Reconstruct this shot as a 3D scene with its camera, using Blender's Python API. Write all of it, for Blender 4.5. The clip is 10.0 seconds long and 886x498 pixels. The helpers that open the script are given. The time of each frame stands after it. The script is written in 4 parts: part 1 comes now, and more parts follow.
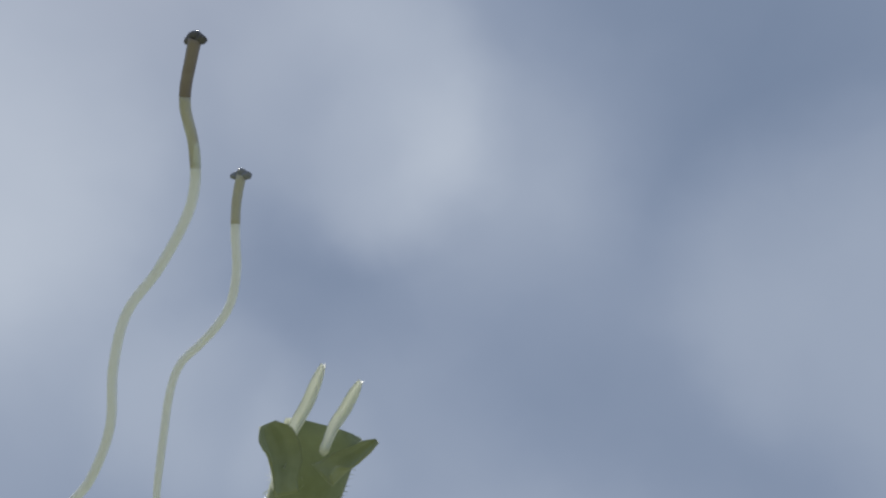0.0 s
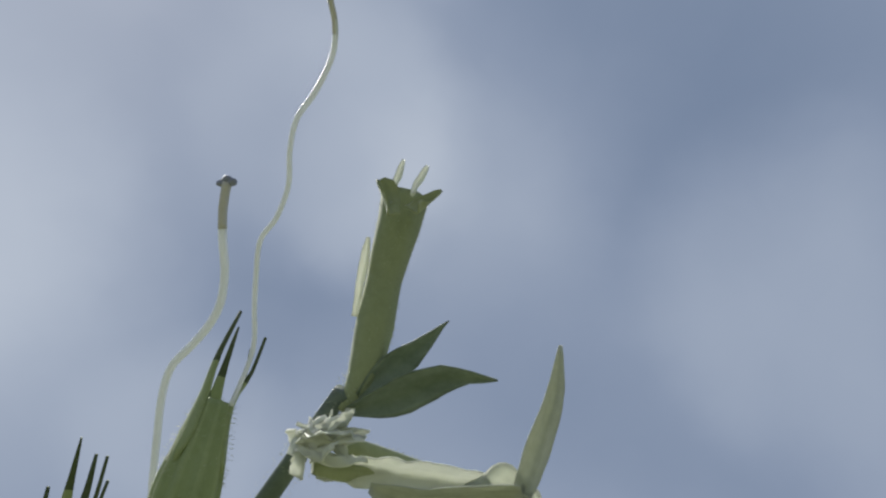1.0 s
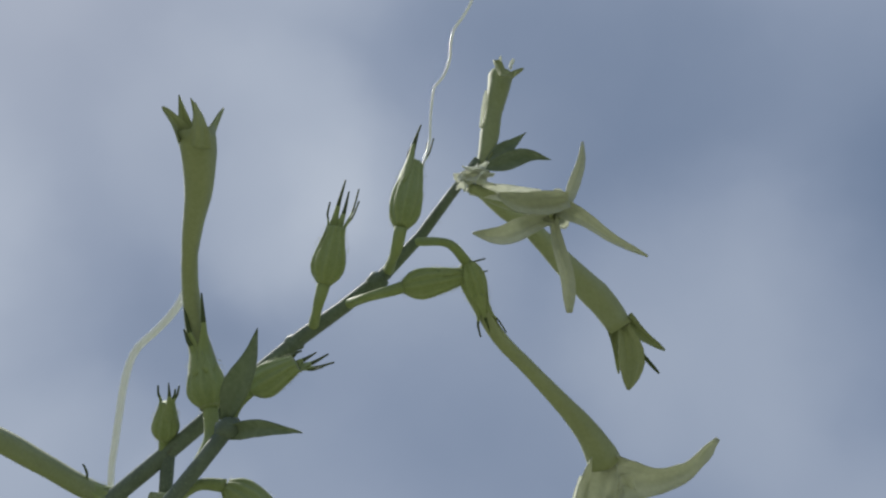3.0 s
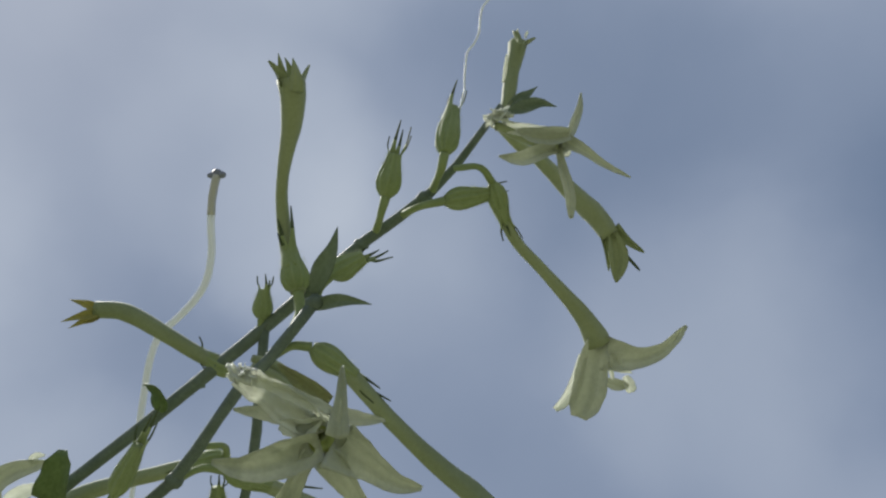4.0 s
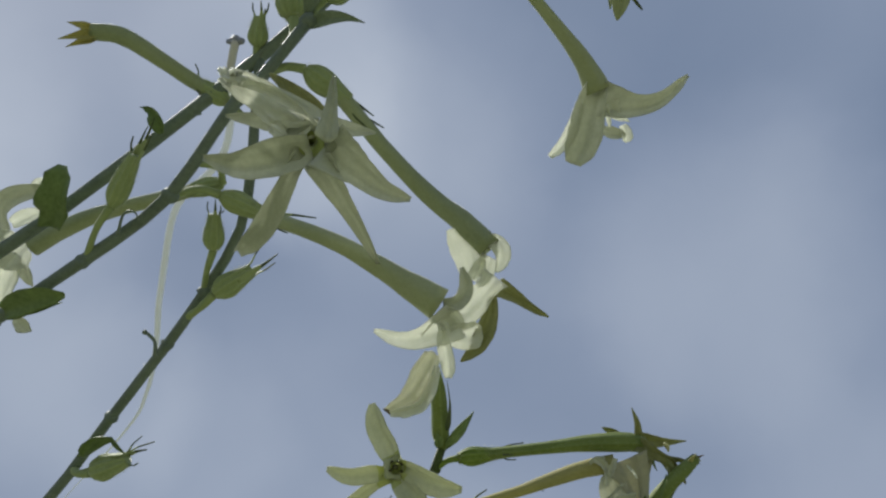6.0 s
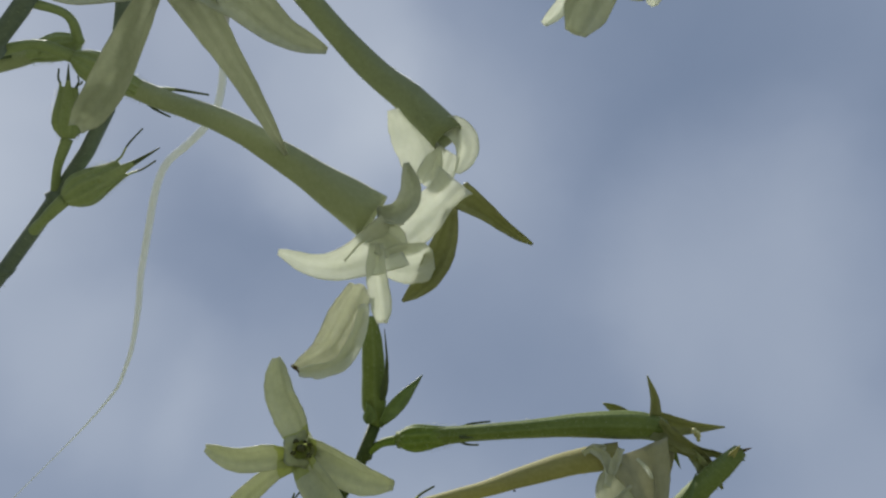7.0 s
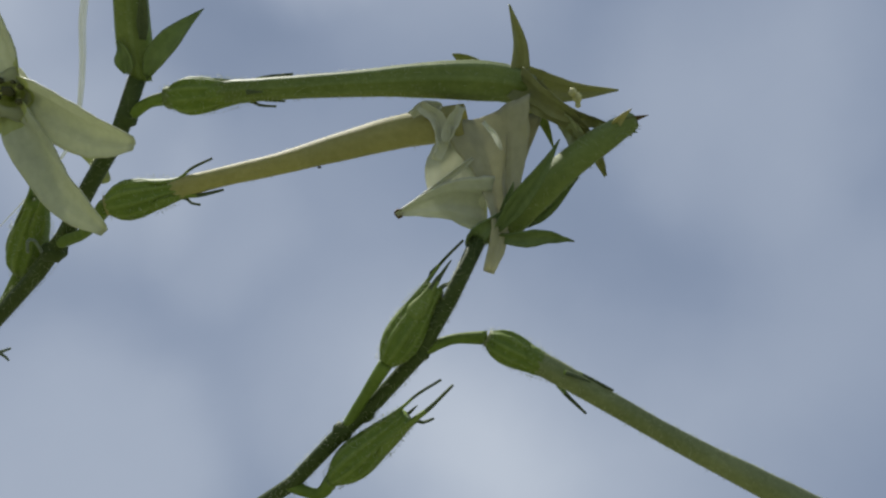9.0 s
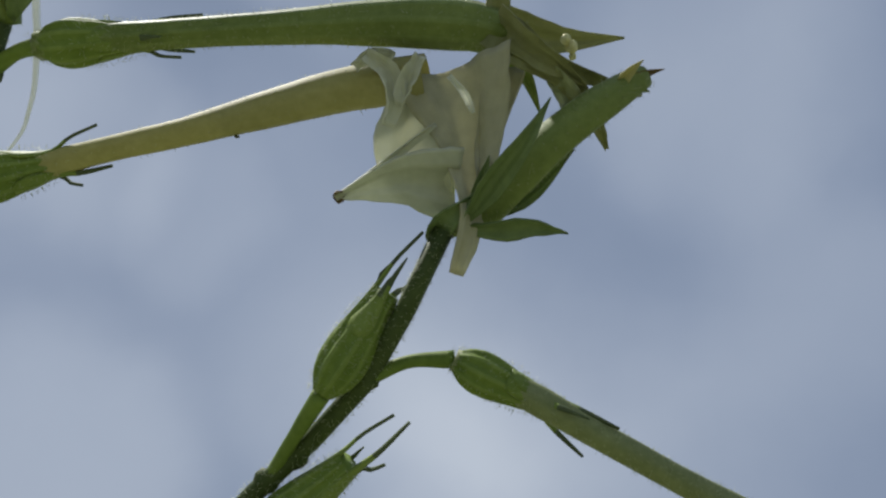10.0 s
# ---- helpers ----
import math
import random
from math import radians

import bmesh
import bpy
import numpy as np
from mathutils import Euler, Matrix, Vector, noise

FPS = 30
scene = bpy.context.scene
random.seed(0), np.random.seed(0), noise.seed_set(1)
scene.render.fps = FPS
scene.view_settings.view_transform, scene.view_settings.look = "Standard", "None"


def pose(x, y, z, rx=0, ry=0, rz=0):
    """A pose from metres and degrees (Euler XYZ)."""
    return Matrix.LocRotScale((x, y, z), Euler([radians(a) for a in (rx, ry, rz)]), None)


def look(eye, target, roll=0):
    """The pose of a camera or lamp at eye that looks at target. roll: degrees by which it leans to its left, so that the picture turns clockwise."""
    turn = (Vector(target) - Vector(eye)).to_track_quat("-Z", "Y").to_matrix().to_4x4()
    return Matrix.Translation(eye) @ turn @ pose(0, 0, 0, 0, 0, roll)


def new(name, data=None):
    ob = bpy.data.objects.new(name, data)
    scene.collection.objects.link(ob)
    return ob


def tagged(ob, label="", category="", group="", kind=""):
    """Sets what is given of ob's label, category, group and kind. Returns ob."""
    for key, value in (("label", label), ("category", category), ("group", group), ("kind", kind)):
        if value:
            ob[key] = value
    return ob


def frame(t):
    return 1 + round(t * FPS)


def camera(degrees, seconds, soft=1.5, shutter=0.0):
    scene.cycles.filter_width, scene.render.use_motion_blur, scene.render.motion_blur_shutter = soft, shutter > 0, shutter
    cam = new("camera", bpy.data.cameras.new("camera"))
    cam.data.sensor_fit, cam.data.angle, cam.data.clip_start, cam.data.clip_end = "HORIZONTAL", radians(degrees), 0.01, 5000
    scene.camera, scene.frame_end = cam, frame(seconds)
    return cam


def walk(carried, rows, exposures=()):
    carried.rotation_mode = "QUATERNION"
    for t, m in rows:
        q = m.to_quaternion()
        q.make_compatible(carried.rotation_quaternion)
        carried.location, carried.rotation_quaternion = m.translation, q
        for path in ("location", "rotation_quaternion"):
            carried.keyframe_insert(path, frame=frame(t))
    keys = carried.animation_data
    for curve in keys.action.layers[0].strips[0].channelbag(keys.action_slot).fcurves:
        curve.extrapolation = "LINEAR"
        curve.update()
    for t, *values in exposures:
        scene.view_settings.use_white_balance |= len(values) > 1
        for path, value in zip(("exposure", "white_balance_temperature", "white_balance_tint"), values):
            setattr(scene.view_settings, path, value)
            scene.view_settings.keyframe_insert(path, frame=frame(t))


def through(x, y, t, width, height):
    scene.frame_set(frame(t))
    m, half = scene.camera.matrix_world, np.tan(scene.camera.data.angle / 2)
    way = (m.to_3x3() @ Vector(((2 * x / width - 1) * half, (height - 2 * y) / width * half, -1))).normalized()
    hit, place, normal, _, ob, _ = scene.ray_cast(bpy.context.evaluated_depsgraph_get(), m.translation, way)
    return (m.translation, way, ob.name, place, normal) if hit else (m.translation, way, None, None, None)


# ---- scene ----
# camera and its way past the plant
cam = camera(60.07, 10.0, soft=2.3)
PATH = [
    (0, 0.0544, -0.1061, 1.2909, 134.10, -2.63, 5.67),
    (0.5, 0.0441, -0.1130, 1.2762, 134.95, -1.31, 5.41),
    (1, 0.0490, -0.1211, 1.2403, 135.45, 0.05, 5.50),
    (1.5, 0.0371, -0.1394, 1.2099, 136.37, -0.17, 3.92),
    (2, 0.0262, -0.1449, 1.1869, 138.45, 0.63, 2.43),
    (3.5, -0.0007, -0.1696, 1.0977, 137.76, 4.04, 0.04),
    (4, -0.0072, -0.1789, 1.0615, 138.93, 3.50, 0.27),
    (4.5, 0.0014, -0.1829, 1.0225, 138.65, 1.68, 0.68),
    (5, -0.0047, -0.1815, 1.0189, 136.17, 1.40, -0.04),
    (5.5, -0.0011, -0.1664, 1.0037, 133.36, 1.69, 0.18),
    (7, 0.0212, -0.0558, 1.0530, 132.31, -1.12, 0.12),
    (7.5, 0.0442, -0.0394, 1.0536, 130.21, -1.20, -2.27),
    (8, 0.0478, -0.0300, 1.0530, 125.35, -1.78, -1.71),
    (8.5, 0.0547, -0.0136, 1.0620, 120.23, -2.95, -1.18),
    (9, 0.0585, 0.0060, 1.0618, 117.09, -2.75, -1.35),
    (9.5, 0.0600, 0.0141, 1.0790, 116.44, -2.38, -1.62),
    (10, 0.0612, 0.0320, 1.0762, 116.23, -1.93, -2.95),
]
walk(cam, [(t, pose(x, y, z, rx, ry, rz)) for t, x, y, z, rx, ry, rz in PATH])

# ---- sky and sun ----
SUN_UP, SUN_TURN = radians(60), radians(-52)
SUN_WAY = Vector((math.sin(SUN_TURN) * math.cos(SUN_UP), math.cos(SUN_TURN) * math.cos(SUN_UP), math.sin(SUN_UP)))
sun = new("sun", bpy.data.lights.new("sun", "SUN"))
sun.data.energy, sun.data.angle, sun.data.color = 5.0, radians(2), (1.0, 0.97, 0.91)
sun.matrix_world = look(SUN_WAY * 20, (0, 0, 0))


def fill(node, values):
    for key, value in values.items():
        key = key[3:]
        node.inputs[int(key) if key.isdigit() else key].default_value = value
    return node


def wire(tree, kind, **values):
    """A node with the values of its unlinked inputs, by name or by number."""
    return fill(tree.nodes.new(kind), values)


def sums(tree, operation, **values):
    node = tree.nodes.new("ShaderNodeMath")
    node.operation = operation
    return fill(node, values)


def vectors(tree, operation, **values):
    node = tree.nodes.new("ShaderNodeVectorMath")
    node.operation = operation
    return fill(node, values)


def cloudy_sky():
    world = bpy.data.worlds.new("sky")
    scene.world = world
    world.use_nodes = True
    tree = world.node_tree
    tree.nodes.clear()
    link = tree.links.new
    out = wire(tree, "ShaderNodeOutputWorld")
    clear = wire(tree, "ShaderNodeTexSky")
    clear.sky_type, clear.sun_disc, clear.sun_elevation, clear.sun_rotation, clear.dust_density = "NISHITA", False, SUN_UP, SUN_TURN, 2.5
    blue = wire(tree, "ShaderNodeBackground", in_Strength=0.05)
    link(clear.outputs[0], blue.inputs["Color"])
    where = wire(tree, "ShaderNodeTexCoord")
    warp = wire(tree, "ShaderNodeTexNoise", in_Scale=4.0, in_Detail=4.0, in_Roughness=0.5)
    link(where.outputs["Generated"], warp.inputs["Vector"])
    off = vectors(tree, "SUBTRACT", in_1=(0.5, 0.5, 0.5))
    link(warp.outputs["Color"], off.inputs[0])
    small = vectors(tree, "SCALE", in_Scale=0.14)
    link(off.outputs[0], small.inputs[0])
    moved = vectors(tree, "ADD")
    link(where.outputs["Generated"], moved.inputs[0])
    link(small.outputs[0], moved.inputs[1])
    bent = vectors(tree, "NORMALIZE")
    link(moved.outputs[0], bent.inputs[0])
    # soft banks of cloud, and thinner gaps between them: degrees east of north and up, half width in degrees, density
    banks = [
        (29, 60, 36, 0.163),
        (12, 33, 36, 0.138),
        (27, 16, 36, 0.095),
        (-24, 9, 13, 0.090),
        (-33, 8, 50, 0.087),
        (-21, 53, 13, 0.100),
        (-56, 36, 20, 0.060),
        (28, 38, 15, 0.070),
        (-27, 30, 9, 0.050),
        (-56, 58, 36, 0.045),
        (-18, 27, 8, 0.040),
        (-14, 50, 9, 0.030),
    ]
    gaps = [
        (2, 6, 36, -0.010),
        (47, 32, 16, -0.060),
        (35, 7, 36, -0.057),
        (-30, 4, 36, -0.088),
        (32, 30, 36, -0.095),
        (49, 54, 36, -0.110),
        (4, 44, 36, -0.175),
    ]
    cover = wire(tree, "ShaderNodeTexNoise", in_Scale=5.0, in_Detail=5.0, in_Roughness=0.5)
    link(bent.outputs[0], cover.inputs["Vector"])
    total = sums(tree, "MULTIPLY_ADD", in_1=0.05, in_2=0.575)
    link(cover.outputs[0], total.inputs[0])
    for east, up, half, density in banks + gaps:
        x, y, z = math.sin(radians(east)) * math.cos(radians(up)), math.cos(radians(east)) * math.cos(radians(up)), math.sin(radians(up))
        dot = vectors(tree, "DOT_PRODUCT", in_1=(x, y, z))
        link(bent.outputs[0], dot.inputs[0])
        lump = wire(tree, "ShaderNodeMapRange")
        lump.interpolation_type = "SMOOTHERSTEP"
        lump.inputs["From Min"].default_value = math.cos(radians(half))
        lump.inputs["From Max"].default_value = 1.0
        lump.inputs["To Max"].default_value = density
        link(dot.outputs["Value"], lump.inputs["Value"])
        more = sums(tree, "ADD")
        link(total.outputs[0], more.inputs[0])
        link(lump.outputs[0], more.inputs[1])
        total = more
    ramp = wire(tree, "ShaderNodeValToRGB")
    ramp.color_ramp.elements[0].position, ramp.color_ramp.elements[0].color = 0.42, (0.1035, 0.148, 0.235, 1)
    ramp.color_ramp.elements[1].position, ramp.color_ramp.elements[1].color = 0.85, (0.634, 0.69, 0.765, 1)
    for position, colour in ((0.50, (0.158, 0.215, 0.325, 1)), (0.59, (0.252, 0.31, 0.425, 1)), (0.70, (0.391, 0.45, 0.555, 1))):
        ramp.color_ramp.elements.new(position).color = colour
    link(total.outputs[0], ramp.inputs[0])
    cloud = wire(tree, "ShaderNodeBackground", in_Strength=1.0)
    link(ramp.outputs[0], cloud.inputs["Color"])
    mix = wire(tree, "ShaderNodeMixShader", in_0=0.95)
    link(blue.outputs[0], mix.inputs[1])
    link(cloud.outputs[0], mix.inputs[2])
    link(mix.outputs[0], out.inputs[0])


cloudy_sky()


# ---- materials ----
def plant_skin(name, dark, light, rough=0.5, through=0.0, grain=900.0, relief=0.3, blotch=120.0, stain=None, gloss=0.4, down=0.0):
    """A living surface: colour varied at two scales, fine relief, and light that shines through thin parts."""
    m = bpy.data.materials.new(name)
    m.use_nodes = True
    tree = m.node_tree
    tree.nodes.clear()
    link = tree.links.new
    out = wire(tree, "ShaderNodeOutputMaterial")
    where = wire(tree, "ShaderNodeTexCoord")
    big = wire(tree, "ShaderNodeTexNoise", in_Scale=blotch, in_Detail=4.0, in_Roughness=0.6)
    fine = wire(tree, "ShaderNodeTexNoise", in_Scale=grain, in_Detail=3.0, in_Roughness=0.6)
    for n in (big, fine):
        link(where.outputs["Object"], n.inputs["Vector"])
    both = sums(tree, "MULTIPLY_ADD", in_1=0.45)
    half = sums(tree, "MULTIPLY", in_1=0.6)
    link(big.outputs[0], half.inputs[0])
    link(fine.outputs[0], both.inputs[0])
    link(half.outputs[0], both.inputs[2])
    ramp = wire(tree, "ShaderNodeValToRGB")
    ramp.color_ramp.elements[0].position, ramp.color_ramp.elements[0].color = 0.28, (*dark, 1)
    ramp.color_ramp.elements[1].position, ramp.color_ramp.elements[1].color = 0.78, (*light, 1)
    link(both.outputs[0], ramp.inputs[0])
    colour = ramp.outputs[0]
    if stain:
        spot = wire(tree, "ShaderNodeMapRange", in_1=0.66, in_2=0.74)
        link(big.outputs[0], spot.inputs[0])
        tint = wire(tree, "ShaderNodeMix")
        tint.data_type = "RGBA"
        tint.inputs[7].default_value = (*stain, 1)
        link(spot.outputs[0], tint.inputs[0])
        link(colour, tint.inputs[6])
        colour = tint.outputs[2]
    bump = wire(tree, "ShaderNodeBump", in_Strength=relief, in_Distance=0.0002)
    link(both.outputs[0], bump.inputs["Height"])
    skin = wire(tree, "ShaderNodeBsdfPrincipled", in_Roughness=rough)
    skin.inputs["Specular IOR Level"].default_value = gloss
    skin.inputs["Sheen Weight"].default_value, skin.inputs["Sheen Roughness"].default_value = down, 0.22
    link(colour, skin.inputs["Base Color"])
    link(bump.outputs[0], skin.inputs["Normal"])
    last = skin
    if through:
        glow = wire(tree, "ShaderNodeBsdfTranslucent")
        link(colour, glow.inputs["Color"])
        link(bump.outputs[0], glow.inputs["Normal"])
        last = wire(tree, "ShaderNodeMixShader", in_0=through)
        link(skin.outputs[0], last.inputs[1])
        link(glow.outputs[0], last.inputs[2])
    link(last.outputs[0], out.inputs[0])
    return m


PETAL = plant_skin("petal_cream", (0.52, 0.55, 0.45), (0.71, 0.73, 0.63), 0.55, 0.27, 700, 0.25, 90)
PETAL_CREAM = plant_skin("petal_soft_cream", (0.54, 0.57, 0.41), (0.73, 0.75, 0.57), 0.55, 0.34, 700, 0.25, 90)
PETAL_WHITE = plant_skin("petal_white", (0.79, 0.81, 0.72), (0.91, 0.92, 0.86), 0.55, 0.5, 700, 0.3, 110)
PETAL_FADED = plant_skin("petal_faded", (0.64, 0.65, 0.52), (0.82, 0.83, 0.72), 0.6, 0.40, 500, 0.6, 140, (0.42, 0.37, 0.17))
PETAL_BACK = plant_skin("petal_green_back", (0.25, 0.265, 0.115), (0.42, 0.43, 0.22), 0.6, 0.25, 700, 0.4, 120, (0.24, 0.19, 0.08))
# tube greens mainly of the upper stalks, lightened and greyed with lens haze
TUBE_HAZED = plant_skin("tube_hazed_green", (0.317, 0.354, 0.204), (0.445, 0.484, 0.303), 0.66, 0.12, 900, 0.35, 70, gloss=0.18, down=0.4)
TUBE_DARK_HAZED = plant_skin("tube_hazed_deep_green", (0.257, 0.296, 0.165), (0.386, 0.43, 0.256), 0.66, 0.12, 900, 0.35, 70, gloss=0.18, down=0.4)
# tube green of the two close stalks, no haze mixed in
TUBE_CLEAR = plant_skin("tube_clear_green", (0.106, 0.15, 0.0326), (0.25, 0.31, 0.0968), 0.62, 0.12, 900, 0.4, 70, gloss=0.22, down=0.22)
STREAK = plant_skin("tube_pale_streak", (0.12, 0.17, 0.045), (0.275, 0.34, 0.125), 0.62, 0.12, 900, 0.4, 70, gloss=0.22, down=0.14)
TUBE_OLIVE = plant_skin("tube_olive", (0.17, 0.205, 0.08), (0.35, 0.385, 0.19), 0.62, 0.14, 900, 0.35, 70, gloss=0.22, down=0.3)
PETAL_OLD = plant_skin("petal_wilted", (0.46, 0.45, 0.30), (0.66, 0.64, 0.47), 0.6, 0.34, 600, 0.6, 140)
TUBE_FADED = plant_skin("tube_yellowed", (0.33, 0.306, 0.109), (0.524, 0.495, 0.221), 0.62, 0.25, 800, 0.35, 60, (0.27, 0.21, 0.07), gloss=0.22, down=0.1)
# upper stalks' calyx colours, paled to carry lens haze in the colour
CALYX_HAZED = plant_skin("calyx_hazed_green", (0.248, 0.307, 0.138), (0.377, 0.441, 0.224), 0.64, 0.12, 900, 0.4, 150, gloss=0.18, down=0.4)
RIB_HAZED = plant_skin("calyx_hazed_rib", (0.273, 0.331, 0.155), (0.407, 0.469, 0.244), 0.64, 0.12, 900, 0.4, 150, gloss=0.18, down=0.4)
# the close stalks' copies, without that haze
CALYX_CLEAR = plant_skin("calyx_clear_green", (0.0966, 0.152, 0.0221), (0.225, 0.308, 0.0638), 0.62, 0.12, 900, 0.4, 150, gloss=0.22, down=0.13)
RIB_CLEAR = plant_skin("calyx_clear_rib", (0.129, 0.193, 0.0357), (0.276, 0.354, 0.0935), 0.62, 0.12, 900, 0.4, 150, gloss=0.22, down=0.13)
TOOTH = plant_skin("sepal_tip", (0.06, 0.08, 0.045), (0.14, 0.17, 0.09), 0.75, 0.04, 900, 0.4, 150, gloss=0.08)
# stem green raised towards grey: lens haze painted into it
STEM_HAZED = plant_skin("stem_hazed_green", (0.0975, 0.125, 0.104), (0.206, 0.25, 0.208), 0.6, 0.0, 900, 0.5, 140, (0.09, 0.085, 0.065), gloss=0.2, down=0.25)
# haze-free stem green for the two close stalks
STEM_CLEAR = plant_skin("stem_clear_green", (0.0339, 0.0513, 0.0126), (0.0868, 0.117, 0.0348), 0.62, 0.0, 900, 0.4, 140, gloss=0.22, down=0.13)
LEAF = plant_skin("leaf_green", (0.119, 0.175, 0.063), (0.252, 0.336, 0.133), 0.5, 0.24, 700, 0.5, 160, down=0.15)
# bract green, its greyness partly painted lens haze
BRACT_HAZED = plant_skin("bract_hazed_green", (0.156, 0.204, 0.144), (0.3, 0.36, 0.273), 0.6, 0.16, 800, 0.45, 150, gloss=0.2, down=0.2)
STYLE = plant_skin("style_pale", (0.84, 0.87, 0.90), (0.92, 0.94, 0.96), 0.4, 0.25, 300, 0.1, 60)
STIGMA = plant_skin("stigma_dark", (0.07, 0.07, 0.085), (0.16, 0.15, 0.18), 0.5, 0.0, 900, 0.5, 200)
NECK_PALE = plant_skin("style_neck_grey", (0.54, 0.52, 0.50), (0.68, 0.66, 0.63), 0.45, 0.1, 900, 0.3, 300)
NECK = plant_skin("style_neck_brown", (0.20, 0.16, 0.16), (0.34, 0.29, 0.28), 0.45, 0.0, 900, 0.3, 300)
CAP = plant_skin("cap_grey", (0.19, 0.20, 0.26), (0.31, 0.32, 0.40), 0.5, 0.0, 900, 0.5, 200)
ANTHER = plant_skin("anther_dark", (0.03, 0.035, 0.015), (0.10, 0.10, 0.04), 0.7, 0.0, 900, 0.6, 300)
POLLEN = plant_skin("anther_yellow", (0.55, 0.52, 0.22), (0.75, 0.72, 0.40), 0.7, 0.1, 900, 0.6, 300)
THROAT = plant_skin("throat_yellow_green", (0.42, 0.47, 0.16), (0.58, 0.62, 0.28), 0.5, 0.3, 700, 0.3, 200)
HAIR = plant_skin("plant_hair", (0.45, 0.50, 0.32), (0.60, 0.64, 0.45), 0.4, 0.4, 900, 0.0, 200)
BROWN = plant_skin("withered_brown", (0.07, 0.05, 0.02), (0.18, 0.12, 0.05), 0.7, 0.05, 800, 0.6, 300)
# tone chosen for the fill light the unseen ground throws back
GROUND = plant_skin("bounce_ground", (0.10, 0.115, 0.06), (0.21, 0.22, 0.135), 0.9, 0.0, 40, 1.0, 3.0, (0.16, 0.15, 0.10))


# ---- shapes ----
ORIGIN = {}


def thing(name, at, label, category, group=""):
    ob = new(name)
    ob.location = at
    ob.empty_display_size = 0.05
    ORIGIN[ob.name] = Vector(at)
    return tagged(ob, label, category, group)


def part(name, bm, material, parent, label="", kind=""):
    """Links a bmesh, drawn in the place's own metres, as one mesh under a thing or a part."""
    bmesh.ops.recalc_face_normals(bm, faces=bm.faces)
    at = sum((v.co for v in bm.verts), Vector()) / len(bm.verts)
    for v in bm.verts:
        v.co -= at
    for face in bm.faces:
        face.smooth = True
    mesh = bpy.data.meshes.new(name)
    bm.to_mesh(mesh)
    bm.free()
    for m in material if isinstance(material, (list, tuple)) else [material]:
        mesh.materials.append(m)
    ob = new(name, mesh)
    ob.parent = parent
    ob.location = at - ORIGIN[parent.name]
    ORIGIN[ob.name] = at
    return tagged(ob, label, kind=kind)


def spline(points, count):
    """Points at even steps along a smooth line through the given ones."""
    p = [np.array(q, float) for q in points]
    p = [2 * p[0] - p[1], *p, 2 * p[-1] - p[-2]]
    line = []
    for a, b, c, d in zip(p, p[1:], p[2:], p[3:]):
        for t in np.linspace(0, 1, 17)[:-1]:
            line.append(0.5 * (2 * b + (c - a) * t + (2 * a - 5 * b + 4 * c - d) * t * t + (3 * b - a - 3 * c + d) * t ** 3))
    line.append(p[-2])
    line = np.array(line)
    run = np.r_[0, np.cumsum(np.linalg.norm(np.diff(line, axis=0), axis=1))]
    at = np.linspace(0, run[-1], count)
    return np.stack([np.interp(at, run, line[:, i]) for i in range(3)], 1)


def unit(v):
    v = np.array(v, float)
    return v / max(np.linalg.norm(v), 1e-9)


def rings(line):
    """Two cross directions at each point of a line, carried along without twist."""
    way = np.gradient(line, axis=0)
    side = unit(np.cross(way[0], (0.31, 0.77, 0.55)))
    frame_list = []
    for w in way:
        w = unit(w)
        side = unit(side - w * np.dot(side, w))
        frame_list.append((side, np.cross(w, side)))
    return frame_list


def sweep(bm, points, radii, count=22, seg=12, ribs=0, rib=0.0, wobble=0.0, slot=None, close=(True, True)):
    """A tube along a line, with its radius eased from value to value; ribs run along it."""
    line = spline(points, count)
    r = np.interp(np.linspace(0, 1, count), np.linspace(0, 1, len(radii)), radii)
    loops = []
    for i, (p, (a, b)) in enumerate(zip(line, rings(line))):
        loop = []
        for k in range(seg):
            ang = 2 * math.pi * k / seg
            grow = 1 + (rib * math.cos(ribs * ang) if ribs else 0)
            grow += wobble * noise.noise(Vector(p) * 180 + Vector((math.cos(ang), math.sin(ang), 0)) * 0.8)
            loop.append(bm.verts.new(p + (a * math.cos(ang) + b * math.sin(ang)) * r[i] * grow))
        loops.append(loop)
    for low, high in zip(loops, loops[1:]):
        for k in range(seg):
            face = bm.faces.new((low[k], low[(k + 1) % seg], high[(k + 1) % seg], high[k]))
            if slot and ribs:
                face.material_index = slot if math.cos(ribs * 2 * math.pi * (k + 0.5) / seg) > 0.8 else 0
    if close[0]:
        bm.faces.new(loops[0][::-1])
    if close[1]:
        bm.faces.new(loops[-1])
    return loops


SHAPES = {
    "petal": (0.42, 0.62, 0.85, 1.0, 0.98, 0.85, 0.58, 0.10),
    "broad": (0.62, 0.84, 0.98, 1.0, 0.95, 0.82, 0.60, 0.22),
    "strap": (0.6, 0.8, 0.9, 1.0, 1.0, 0.98, 0.9, 0.45),
    "sepal": (0.55, 1.0, 0.78, 0.50, 0.32, 0.22, 0.15, 0.06),
    "leaf": (0.22, 0.62, 0.93, 1.0, 0.86, 0.58, 0.28, 0.03),
    "lobe": (0.35, 0.88, 1.0, 0.86, 0.64, 0.42, 0.22, 0.03),
    "ray": (0.70, 0.92, 1.0, 1.0, 0.96, 0.86, 0.66, 0.26),
    "star": (0.72, 0.94, 1.0, 0.95, 0.82, 0.64, 0.42, 0.14),
    "horn": (1.0, 0.88, 0.73, 0.59, 0.48, 0.39, 0.29, 0.10),
    "tri": (1.0, 0.92, 0.80, 0.66, 0.50, 0.35, 0.19, 0.04),
